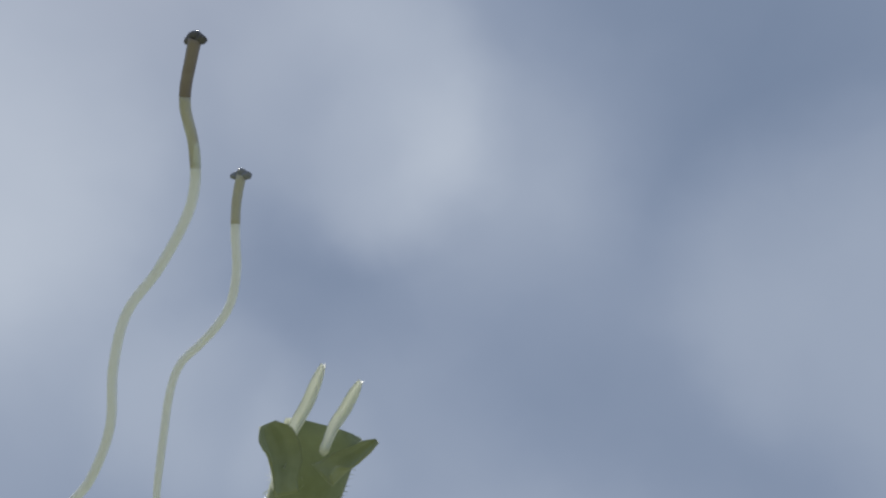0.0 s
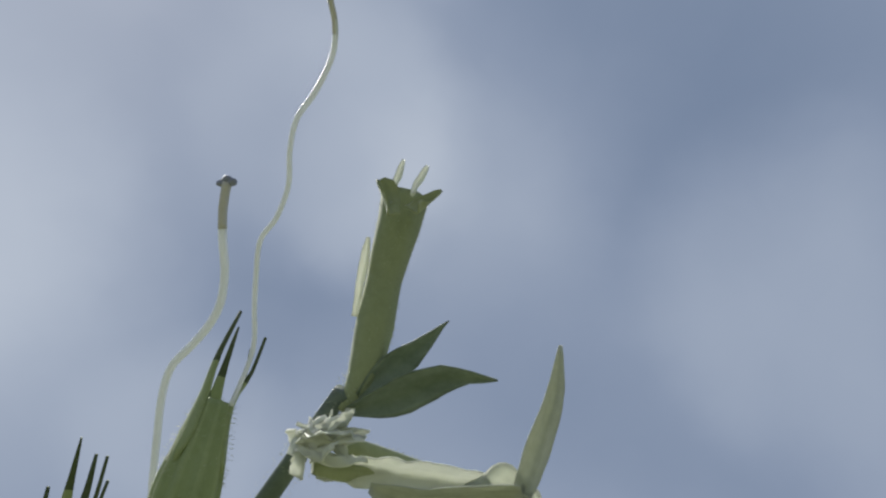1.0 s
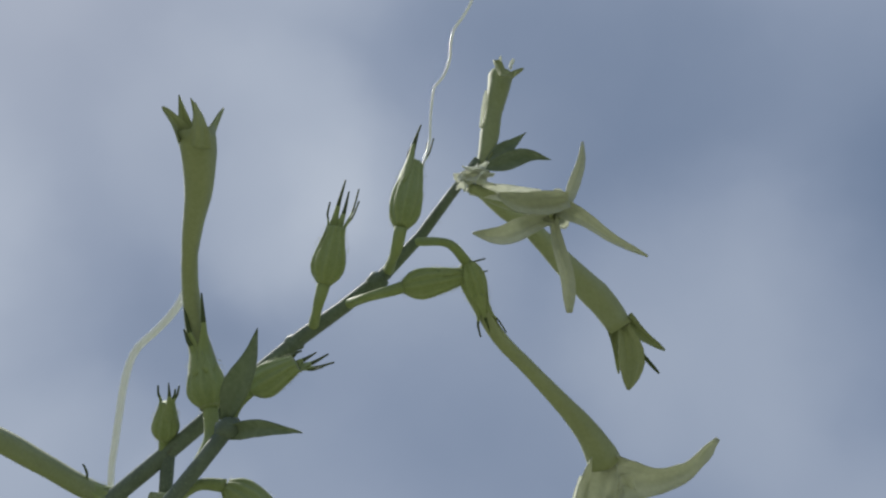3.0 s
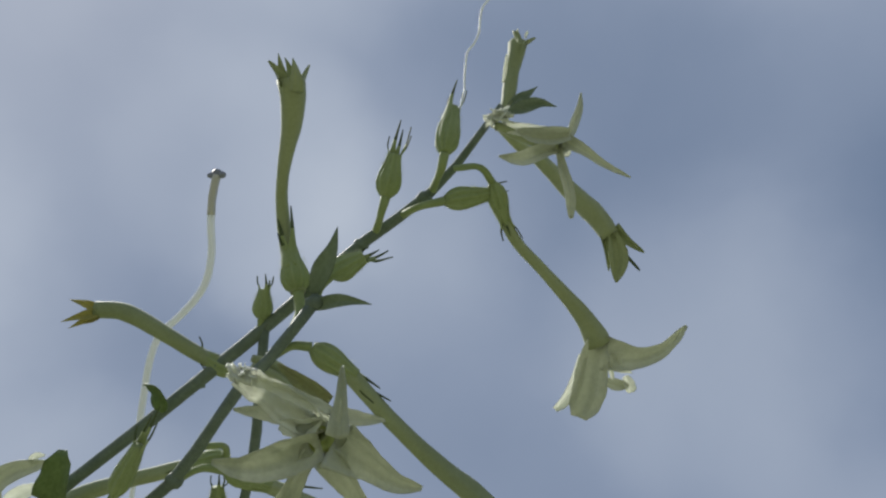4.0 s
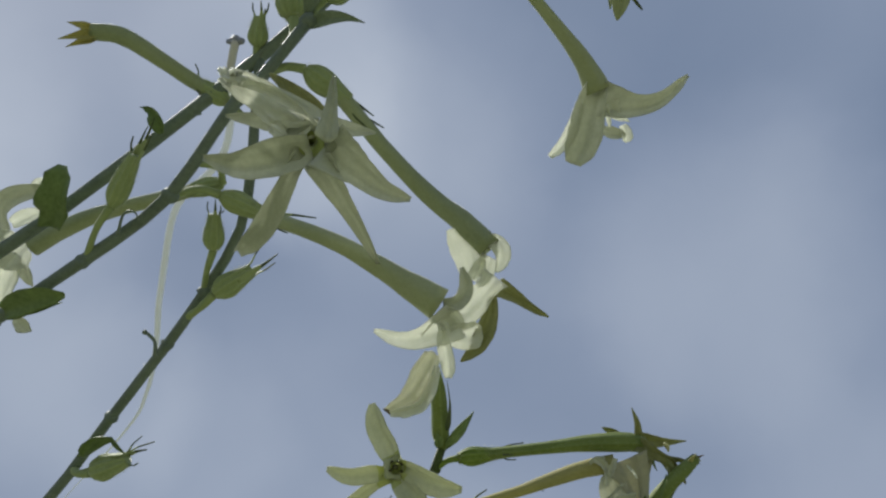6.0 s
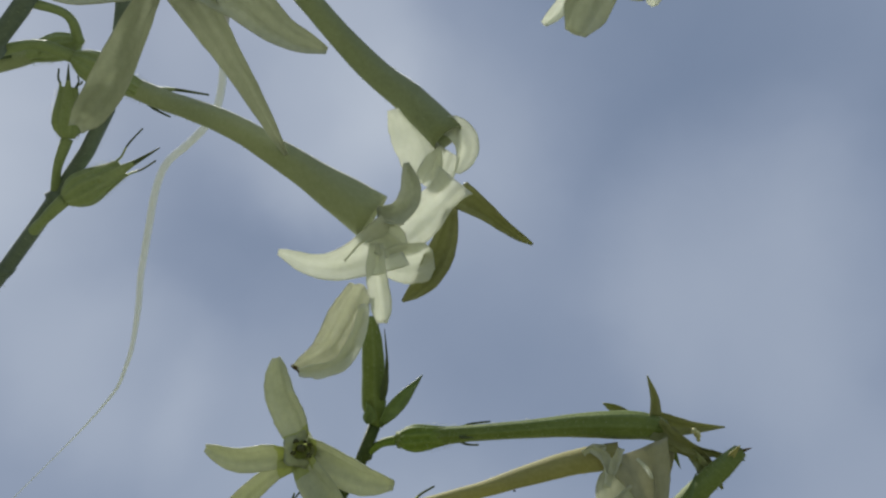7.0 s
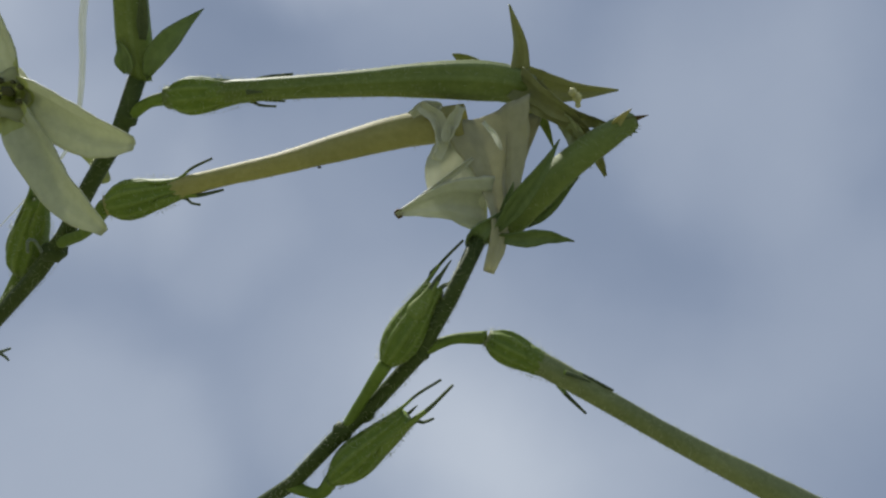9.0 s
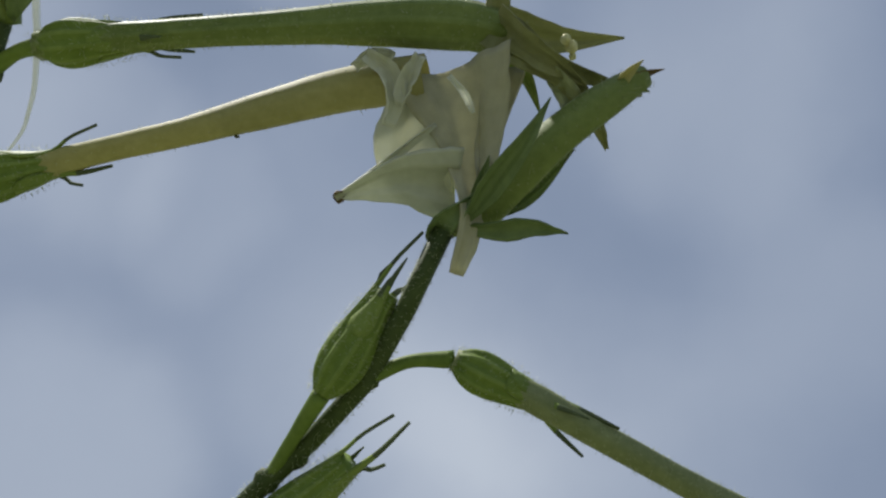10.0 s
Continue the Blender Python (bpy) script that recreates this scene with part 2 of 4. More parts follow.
    "limb": (1.0, 0.74, 0.78, 0.92, 1.0, 0.98, 0.86, 0.42),
    "drape": (1.0, 0.86, 0.66, 0.46, 0.33, 0.25, 0.20, 0.12),
    "strip": (0.70, 0.66, 0.80, 0.95, 1.0, 0.98, 0.86, 0.42),
}


def blade(bm, points, width, face, shape="petal", cup=0.25, thick=0.0003, ripple=0.0, count=18, across=14, twist=0.0, curl=0.0, veins=0.03, dark_from=None, base_to=None):
    """A thin blade with two skins: a petal, a leaf or a sepal. It faces the way given and is cupped towards it; its veins run along it."""
    line = spline(points, count)
    way = np.gradient(line, axis=0)
    profile = np.interp(np.linspace(0, 1, count), np.linspace(0, 1, 8), SHAPES[shape]) * width
    seed = Vector((width * 991, line[0][0] * 37, line[-1][2] * 53))
    skins = ([], [])
    for i in range(count):
        w = unit(way[i])
        side = unit(np.cross(w, face))
        out = np.cross(side, w)
        turn = twist * i / (count - 1)
        side, out = side * math.cos(turn) + out * math.sin(turn), out * math.cos(turn) - side * math.sin(turn)
        rows = ([], [])
        ragged = 1 + 0.06 * noise.noise(seed + Vector((i * 0.9, 0, 0)))
        for j in range(across + 1):
            u = 2 * j / across - 1
            lift = cup * profile[i] * (abs(u) ** 1.7) * (1 + curl * i / count) - math.copysign(0.10, cup) * profile[i] * max(0.0, (abs(u) - 0.7) / 0.3) ** 2
            p = line[i] + side * u * profile[i] * 0.5 * ragged * (1 - 0.25 * cup * u * u)
            wave = ripple * width * (0.35 + 0.65 * abs(u)) * (noise.noise(Vector(p) * (2.2 / width) + seed) + 0.45 * noise.noise(Vector(p) * (5.5 / width) + seed))
            groove = veins * profile[i] * math.cos(u * math.pi * 4.0) - 2.5 * veins * profile[i] * math.exp(-(u * 5) ** 2)
            p = p + out * (lift + wave + groove)
            rows[0].append(bm.verts.new(p + out * thick / 2))
            rows[1].append(bm.verts.new(p - out * thick / 2))
        skins[0].append(rows[0])
        skins[1].append(rows[1])
    top, low = skins
    for i in range(count - 1):
        made = []
        for j in range(across):
            made.append(bm.faces.new((top[i][j], top[i][j + 1], top[i + 1][j + 1], top[i + 1][j])))
            made.append(bm.faces.new((low[i][j], low[i + 1][j], low[i + 1][j + 1], low[i][j + 1])))
        for j in (0, across):
            made.append(bm.faces.new((top[i][j], top[i + 1][j], low[i + 1][j], low[i][j])))
        if base_to is not None and i < base_to * (count - 1):
            for f in made:
                f.material_index = 1
        if dark_from is not None and i >= dark_from * (count - 1):
            for f in made:
                f.material_index = 1
    for i in (0, count - 1):
        for j in range(across):
            bm.faces.new((top[i][j], top[i][j + 1], low[i][j + 1], low[i][j]))


def lump(bm, at, r, stretch=(1, 1, 1), rough=0.15):
    made = bmesh.ops.create_icosphere(bm, subdivisions=2, radius=1.0)
    for v in made["verts"]:
        k = r * (1 + rough * noise.noise(v.co * 2.3 + Vector(at) * 700))
        v.co = Vector((v.co.x * stretch[0] * k, v.co.y * stretch[1] * k, v.co.z * stretch[2] * k)) + Vector(at)


def crumple(flower_part, at, r, along):
    """A shrivelled petal: a bundle of thin folded strips that lie along one way."""
    bm = bmesh.new()
    for k in range(13):
        way = unit(unit(along) + 0.75 * np.array([random.gauss(0, 0.6) for _ in range(3)]))
        middle = np.array(at) + r * np.array([random.uniform(-0.38, 0.38) for _ in range(3)])
        bend = r * np.array([random.uniform(-0.35, 0.35) for _ in range(3)])
        face = unit([random.gauss(0, 1) for _ in range(3)])
        half = r * random.uniform(0.6, 1.25)
        blade(bm, [middle - way * half, middle + bend, middle + way * half], r * random.uniform(0.32, 0.6), face, random.choice(("strap", "strip", "petal")), random.uniform(-0.8, 0.8), 0.0002, 0.6, 12, 6, random.uniform(-1.2, 1.2))
    return part("petal", bm, PETAL_WHITE, flower_part, "crumpled shrivelled petal")


def hairs(bm, points, radii, number, long=0.0008):
    """Fine hairs standing off a stem or tube."""
    line = spline(points, 40)
    cross = rings(line)
    r = np.interp(np.linspace(0, 1, 40), np.linspace(0, 1, len(radii)), radii)
    for _ in range(number * 3):
        i, ang = random.randrange(40), random.uniform(0, 2 * math.pi)
        a, b = cross[i]
        nxt = line[min(i + 1, 39)] - line[max(i - 1, 0)]
        out = a * math.cos(ang) + b * math.sin(ang)
        foot = line[i] + out * r[i] * 0.97 + nxt * random.uniform(-0.5, 0.5)
        lean = unit(out + 0.35 * np.array([random.gauss(0, 1) for _ in range(3)]))
        tip = foot + lean * long * random.uniform(0.5, 1.15)
        s = unit(np.cross(lean, (0.2, 0.5, 0.8))) * 0.000035
        q = np.cross(lean, s)
        base = [bm.verts.new(foot + s), bm.verts.new(foot - s * 0.5 + q), bm.verts.new(foot - s * 0.5 - q)]
        top = bm.verts.new(tip)
        for k in range(3):
            bm.faces.new((base[k], base[(k + 1) % 3], top))


def calyx_body(bm, base, tip, r, seg=60):
    base, tip = np.array(base), np.array(tip)
    sweep(bm, [base, base * 0.67 + tip * 0.33, base * 0.33 + tip * 0.67, tip], [r * 0.42, r * 0.84, r, r * 0.98, r * 0.88, r * 0.75, r * 0.62, r * 0.52], 20, seg, 10, 0.07, 0.05, 1)


def teeth_of(base, tip, r, ends):
    """The long sepal tips of a calyx: each leaves the body's flank, hugs it up to the mouth and runs out to its own end."""
    base, tip = np.array(base), np.array(tip)
    way = unit(tip - base)
    long = np.linalg.norm(tip - base)
    a = unit(np.cross(way, (0.3, 0.7, 0.6)))
    b = np.cross(way, a)
    made = []
    for k, end in enumerate(ends):
        end = np.array(end, float)
        out = end - tip - way * np.dot(end - tip, way)
        out = unit(out) if np.linalg.norm(out) > 0.0006 else a * math.cos(k * 2.5) + b * math.sin(k * 2.5)
        flank = tip - way * long * 0.42 + out * r * 0.86
        mouth = tip + out * r * 0.55
        made.append(([flank, mouth, mouth * 0.55 + end * 0.45 + out * r * 0.10, end], out))
    return made


def sepals(owner, base, tip, r, ends, skin):
    for points, out in teeth_of(base, tip, r, ends):
        bm = bmesh.new()
        blade(bm, points, r * 0.90, out, "sepal", -0.25, 0.0004, count=12, across=4, dark_from=0.55)
        part("sepal", bm, [skin, TOOTH], owner)


FUZZ = {}
SKINS = {}


def fuzz(stalk, points, radii, number, long=0.0008):
    bm = FUZZ.setdefault(stalk.name, (stalk, bmesh.new()))[1]
    hairs(bm, points, radii, number, long)


AXIS = {}


def rooted(stalk, pedicel):
    """A stalklet whose foot sits in the middle of the stem that bears it."""
    if not pedicel or stalk.name not in AXIS:
        return pedicel
    line = AXIS[stalk.name]
    gap = np.linalg.norm(line - np.array(pedicel[0]), axis=1)
    return [tuple(line[gap.argmin()]), *pedicel[1:]] if gap.min() < 0.018 else pedicel


def seed_pod(stalk, pedicel, tip, r, ends, label="", name="seed_pod", number=160):
    """A closed ribbed calyx on its stalklet; the ends are those of its long sepals."""
    pedicel = rooted(stalk, pedicel)
    base = pedicel[-1]
    bm = bmesh.new()
    sweep(bm, pedicel, [r * 0.36, r * 0.30, r * 0.42], 14, 10, wobble=0.12)
    calyx_body(bm, base, tip, r)
    pod = part(name, bm, SKINS.get(stalk.name, [CALYX_HAZED, RIB_HAZED]), stalk, label)
    sepals(pod, base, tip, r, ends, SKINS.get(stalk.name, [CALYX_HAZED, RIB_HAZED])[1])
    fuzz(stalk, [base, tip], [r * 0.6, r, r, r * 0.6], number)
    return pod


def flower(stalk, tube, radii, skin=None, pedicel=None, calyx=None, petals=(), petal_skin=None, face=(0, -0.6, -0.8), label="", name="flower", number=200, ribs=0):
    """A tobacco flower: a long tube out of a ribbed calyx, and petals given as (points, width, shape, options)."""
    bm = bmesh.new()
    seg = 48 if ribs else 20
    loops = sweep(bm, tube, radii, 26, seg, ribs or 5, 0.035, 0.06, 1 if ribs else None, close=(True, False))
    inner = sweep(bm, spline(tube, 26)[14:], np.interp(np.linspace(14 / 25, 1, 8), np.linspace(0, 1, len(radii)), radii) * 0.93, 10, seg, ribs or 5, 0.035, 0.06, close=(True, False))
    for k in range(seg):
        bm.faces.new((loops[-1][k], loops[-1][(k + 1) % seg], inner[-1][(k + 1) % seg], inner[-1][k]))
    body = part(name, bm, [skin or TUBE_HAZED, STREAK], stalk, label)
    fuzz(stalk, tube, radii, number)
    if calyx:
        tip, r, ends = calyx
        bm = bmesh.new()
        if pedicel:
            sweep(bm, rooted(stalk, pedicel), [r * 0.36, r * 0.32, r * 0.42], 14, 10, wobble=0.12)
        calyx_body(bm, tube[0], tip, r)
        cup = part("calyx", bm, SKINS.get(stalk.name, [CALYX_HAZED, RIB_HAZED]), body)
        sepals(body, tube[0], tip, r, ends, SKINS.get(stalk.name, [CALYX_HAZED, RIB_HAZED])[1])
        fuzz(stalk, [tube[0], tip], [r * 0.6, r, r, r * 0.7], 120)
    for points, width, shape, more in petals:
        more = dict(more)
        tint = more.pop("skin", petal_skin or PETAL)
        bm = bmesh.new()
        blade(bm, points, width, more.pop("face", face), shape, **more)
        part("petal", bm, [tint, THROAT], body)
    return body


def star_throat(flower_part, at, way, r, skin):
    """The middle of an open star: a shallow five-sided limb that joins the petals, sinking into a yellow-green funnel."""
    way = unit(np.array(way))
    a = unit(np.cross(way, (0.2, 0.1, 0.97)))
    b = np.cross(way, a)
    for name, stops, tint, label in (("corolla", ((1.0, -0.10), (0.85, 0.0), (0.66, 0.02), (0.50, -0.04)), skin, ""), ("throat", ((0.52, -0.03), (0.40, -0.14), (0.28, -0.36), (0.18, -0.80), (0.01, -0.90)), THROAT, "yellow-green throat")):
        bm = bmesh.new()
        loops = []
        for reach, sink in stops:
            loop = []
            for k in range(40):
                ang = 2 * math.pi * k / 40
                wave = 1 + (0.16 * math.cos(5 * ang) + 0.10 * noise.noise(Vector((math.cos(ang) * 2, math.sin(ang) * 2, at[0] * 90)))) * max(0.0, reach - 0.3)
                fold = 0.05 * r * math.cos(5 * ang) * reach
                loop.append(bm.verts.new(Vector(at) + Vector((a * math.cos(ang) + b * math.sin(ang)) * r * reach * wave + way * (sink * r + fold))))
            loops.append(loop)
        for first, second_loop in zip(loops, loops[1:]):
            for k in range(40):
                bm.faces.new((first[k], first[(k + 1) % 40], second_loop[(k + 1) % 40], second_loop[k]))
        bmesh.ops.solidify(bm, geom=bm.faces[:], thickness=0.0002)
        part(name, bm, tint, flower_part, label)


def crown(tube, r, lobes, skin, front):
    """Lobes that go on from the rim of a tube, each with its length, how far it leans out and its width; the first two face the front."""
    line = spline(tube, 26)
    a, b = rings(line)[-1]
    end, way = line[-1], unit(line[-1] - line[-2])
    start = math.atan2(np.dot(b, front), np.dot(a, front)) - math.pi / len(lobes)
    made = []
    for k, (long, lean, wide) in enumerate(lobes):
        ang = start + 2 * math.pi * k / len(lobes)
        out = a * math.cos(ang) + b * math.sin(ang)
        foot = end + out * r * 0.94 - way * r * 0.3
        middle = end + out * (r + lean * 0.35) + way * long * 0.45
        made.append(([foot, middle, end + out * (r + lean) + way * long], r * wide, "horn", dict(cup=0.42, face=tuple(-out), skin=skin)))
    return made


def bract(stalk, points, width, face, label="", cup=0.3, ripple=0.1, skin=None, shape="leaf"):
    bm = bmesh.new()
    blade(bm, points, width, face, shape, cup, 0.0005, ripple, 12, 6)
    return part("leaf", bm, skin or LEAF, stalk, label)


def stem(stalk, points, radii, skin=None, nodes=(), number=500):
    AXIS[stalk.name] = spline(points, 1500)
    bm = bmesh.new()
    sweep(bm, points, radii, 110, 12, 0, 0, 0.14)
    for at, r in nodes:
        gap = np.linalg.norm(AXIS[stalk.name] - np.array(at), axis=1)
        lump(bm, tuple(AXIS[stalk.name][gap.argmin()]), r * 1.04, (1.25, 1.0, 1.1), rough=0.35)
    made = part("stem", bm, skin or STEM_HAZED, stalk)
    n = len(points)
    fuzz(stalk, points[n // 2 - 1:], radii[len(radii) // 2:], number, 0.0006)
    return made


def down_to_soil(first, lean):
    """The hidden run of a stalk, from the soil up to the first point seen."""
    x, y, z = first
    foot = (x + lean[0], y + lean[1], 0.0)
    return foot, [foot, (x + lean[0] * 0.9, y + lean[1] * 0.9, z * 0.45), (x + lean[0] * 0.5, y + lean[1] * 0.5, z - abs(lean[0]) * 0.55 - 0.05)]


# ---- the unseen ground, added to bounce light up ----
bm = bmesh.new()
reach = 12
for i in range(reach * 2 + 1):
    for j in range(reach * 2 + 1):
        x, y = [math.copysign(abs(k - reach) ** 3.0 * 0.9, k - reach) for k in (i, j)]
        bm.verts.new((x, y, 0.03 * noise.noise(Vector((x * 0.8, y * 0.8, 0)))))
bm.verts.ensure_lookup_table()
w = reach * 2 + 1
for i in range(w - 1):
    for j in range(w - 1):
        bm.faces.new([bm.verts[k] for k in (i * w + j, (i + 1) * w + j, (i + 1) * w + j + 1, i * w + j + 1)])
mesh = bpy.data.meshes.new("ground")
bm.to_mesh(mesh)
bm.free()
mesh.materials.append(GROUND)
tagged(new("ground", mesh), "unseen pale ground that bounces light up to the plants", "ground", kind="structure")

FACE = (0, -0.57, -0.82)
GROUP = "flowering stalks of the tobacco plant"

# ---- the tallest stalk ----
foot, low = down_to_soil((-0.2180, 0.0960, 1.1775), (-0.16, 0.10))
tall = thing("tobacco_stalk", foot, "tall dark green stalk with cream star flowers at its tip", "flowering plant", GROUP)
stem(tall, [*low, (-0.2180, 0.0960, 1.1775), (-0.1753, 0.0770, 1.1952), (-0.1346, 0.0588, 1.2127), (-0.0853, 0.0339, 1.2381), (-0.0490, 0.0142, 1.2572), (-0.0251, -0.0016, 1.2683), (-0.0038, -0.0111, 1.2789), (0.0100, -0.0196, 1.2880), (0.0170, -0.0245, 1.2956), (0.0203, -0.0291, 1.2960), (0.0240, -0.0331, 1.2974), (0.0276, -0.0378, 1.2996)],
     [0.0048, 0.0046, 0.0042, 0.0038, 0.0034, 0.0031, 0.0029, 0.0027, 0.0026, 0.0025, 0.0025, 0.0024, 0.0024, 0.0024, 0.0024, 0.0024, 0.0024, 0.0023, 0.0023, 0.0012],
     nodes=[((-0.0021, -0.0221, 1.2727), 0.0024), ((-0.0817, 0.0315, 1.2323), 0.0023), ((-0.1634, 0.0714, 1.2005), 0.0026), ((-0.0250, -0.0117, 1.2588), 0.0022), ((-0.0462, 0.0069, 1.2507), 0.0023)])
# spent flower at the tip
tip_tube = [(0.0276, -0.0358, 1.2977), (0.0300, -0.0372, 1.3024), (0.0316, -0.0398, 1.3081), (0.0331, -0.0430, 1.3144), (0.0351, -0.0461, 1.3207), (0.0364, -0.0481, 1.3259)]
flower(tall, tip_tube, [0.0011, 0.0023, 0.0027, 0.0025, 0.0030, 0.0035], TUBE_DARK_HAZED, label="spent flower with a ragged toothed mouth",
       petals=[([(0.0350, -0.0525, 1.3195), (0.0352, -0.0518, 1.3238), (0.0359, -0.0516, 1.3268), (0.0366, -0.0519, 1.3300)], 0.0012, "strip", dict(cup=0.5, ripple=0.15, thick=0.0005, skin=PETAL_WHITE)),
               ([(0.0383, -0.0530, 1.3208), (0.0386, -0.0521, 1.3238), (0.0392, -0.0517, 1.3259), (0.0401, -0.0518, 1.3283)], 0.0012, "strip", dict(cup=0.5, ripple=0.15, thick=0.0005, skin=PETAL_WHITE)),
               ([(0.0386, -0.0511, 1.3193), (0.0400, -0.0512, 1.3208), (0.0423, -0.0520, 1.3224)], 0.0040, "horn", dict(cup=0.4, face=(-0.75, -0.3, -0.5), skin=TUBE_HAZED)),
               ([(0.0352, -0.0526, 1.3175), (0.0345, -0.0535, 1.3205), (0.0337, -0.0549, 1.3223)], 0.0036, "strip", dict(cup=0.45, face=(0.7, -0.3, -0.5), skin=TUBE_HAZED)),
               ([(0.0372, -0.0475, 1.3225), (0.0373, -0.0470, 1.3243), (0.0375, -0.0468, 1.3256)], 0.0050, "broad", dict(cup=0.4, skin=TUBE_OLIVE)),
               ([(0.0291, -0.0414, 1.3095), (0.0299, -0.0436, 1.3127), (0.0308, -0.0459, 1.3160), (0.0314, -0.0476, 1.3187)], 0.0014, "strip", dict(cup=0.3, ripple=0.4, skin=PETAL_WHITE))])
bract(tall, [(0.0295, -0.0372, 1.2992), (0.0328, -0.0376, 1.3024), (0.0372, -0.0380, 1.3056), (0.0419, -0.0391, 1.3096)], 0.0042, FACE, "narrow grey-green bract", skin=BRACT_HAZED)
bract(tall, [(0.0280, -0.0363, 1.2976), (0.0335, -0.0362, 1.2995), (0.0411, -0.0367, 1.3021), (0.0482, -0.0347, 1.3023)], 0.0057, FACE, "narrow grey-green bract", 0.45, skin=BRACT_HAZED)
# open star flower beside the tip
flower(tall, [(0.0244, -0.0354, 1.2905), (0.0333, -0.0304, 1.2910), (0.0423, -0.0283, 1.2894), (0.0476, -0.0293, 1.2857)], [0.0014, 0.0020, 0.0026, 0.0026], TUBE_HAZED, label="open cream star flower with five narrow petals", number=60,
       petals=[([(0.0501, -0.0309, 1.2872), (0.0527, -0.0335, 1.2927), (0.0554, -0.0362, 1.2983), (0.0569, -0.0391, 1.3041)], 0.0038, "star", dict(ripple=0.06, cup=0.45)),
               ([(0.0480, -0.0305, 1.2868), (0.0547, -0.0280, 1.2838), (0.0615, -0.0245, 1.2798), (0.0709, -0.0209, 1.2759)], 0.0062, "horn", dict(ripple=0.06, cup=0.4, twist=0.3)),
               ([(0.0461, -0.0291, 1.2855), (0.0469, -0.0244, 1.2787), (0.0485, -0.0190, 1.2714), (0.0484, -0.0134, 1.2640)], 0.0044, "strip", dict(ripple=0.06, cup=0.5)),
               ([(0.0464, -0.0285, 1.2850), (0.0396, -0.0297, 1.2813), (0.0315, -0.0302, 1.2769), (0.0240, -0.0330, 1.2747)], 0.0064, "petal", dict(ripple=0.06, cup=0.4)),
               ([(0.0503, -0.0332, 1.2863), (0.0443, -0.0329, 1.2859), (0.0377, -0.0332, 1.2860), (0.0317, -0.0350, 1.2873)], 0.0073, "broad", dict(cup=0.5, ripple=0.05)),
               ([(0.0245, -0.0344, 1.2909), (0.0325, -0.0334, 1.2903), (0.0392, -0.0324, 1.2896), (0.0458, -0.0316, 1.2891)], 0.0051, "strap", dict(cup=0.3, ripple=0.25, skin=PETAL_WHITE))])
star_throat(tall.children[-1], (0.0475, -0.0304, 1.2859), (0.199, -0.695, -0.691), 0.0051, PETAL)
crumple(tall.children[-1], (0.0256, -0.0375, 1.2925), 0.0046, (0.9, -0.2, -0.15))
# drooping closed flower behind the star
flower(tall, [(0.0273, -0.0303, 1.2959), (0.0358, -0.0212, 1.2961), (0.0413, -0.0180, 1.2947), (0.0522, -0.0100, 1.2844), (0.0609, -0.0040, 1.2761), (0.0654, -0.0000, 1.2696)], [0.0014, 0.0021, 0.0027, 0.0032, 0.0041, 0.0034], TUBE_HAZED, label="drooping green flower with a closed pointed mouth",
       petals=[([(0.0663, -0.0019, 1.2712), (0.0714, 0.0015, 1.2679), (0.0773, 0.0046, 1.2648)], 0.0061, "horn", dict(cup=0.35, skin=TUBE_DARK_HAZED)),
               ([(0.0657, -0.0017, 1.2702), (0.0672, 0.0047, 1.2640), (0.0663, 0.0117, 1.2573)], 0.0078, "petal", dict(cup=0.35, skin=TUBE_HAZED)),
               ([(0.0627, -0.0016, 1.2717), (0.0638, 0.0041, 1.2667), (0.0643, 0.0098, 1.2616)], 0.0045, "horn", dict(cup=0.4, skin=TUBE_DARK_HAZED)),
               ([(0.0687, 0.0033, 1.2676), (0.0722, 0.0070, 1.2642), (0.0757, 0.0101, 1.2612)], 0.0012, "strip", dict(cup=0.3, thick=0.0005, skin=TOOTH))])
# two upright seed pods
seed_pod(tall, [(0.0032, -0.0210, 1.2735), (0.0045, -0.0272, 1.2763), (0.0059, -0.0316, 1.2797)], (0.0103, -0.0374, 1.2993), 0.0042,
         [(0.0126, -0.0417, 1.3116), (0.0160, -0.0390, 1.3087), (0.0097, -0.0386, 1.3062), (0.0142, -0.0389, 1.3069), (0.0117, -0.0392, 1.3108)], "plump ribbed green pod with long dark tips and a long thread")
seed_pod(tall, [(-0.0194, -0.0115, 1.2644), (-0.0165, -0.0149, 1.2699), (-0.0149, -0.0185, 1.2737)], (-0.0112, -0.0277, 1.2856), 0.0043,
         [(-0.0084, -0.0352, 1.2964), (-0.0049, -0.0333, 1.2945), (-0.0127, -0.0319, 1.2912), (-0.0050, -0.0311, 1.2921), (-0.0078, -0.0314, 1.2961)], "plump ribbed green pod with long dark tips")
seed_pod(tall, [(-0.0094, -0.0162, 1.2699), (-0.0029, -0.0163, 1.2706), (0.0056, -0.0147, 1.2750)], (0.0218, -0.0145, 1.2784), 0.0041,
         [(0.0285, -0.0165, 1.2829), (0.0291, -0.0140, 1.2805), (0.0278, -0.0121, 1.2788), (0.0263, -0.0170, 1.2795), (0.0258, -0.0109, 1.2791)], "nodding ribbed green pod")
# long thread left standing on the upper pod
bm = bmesh.new()
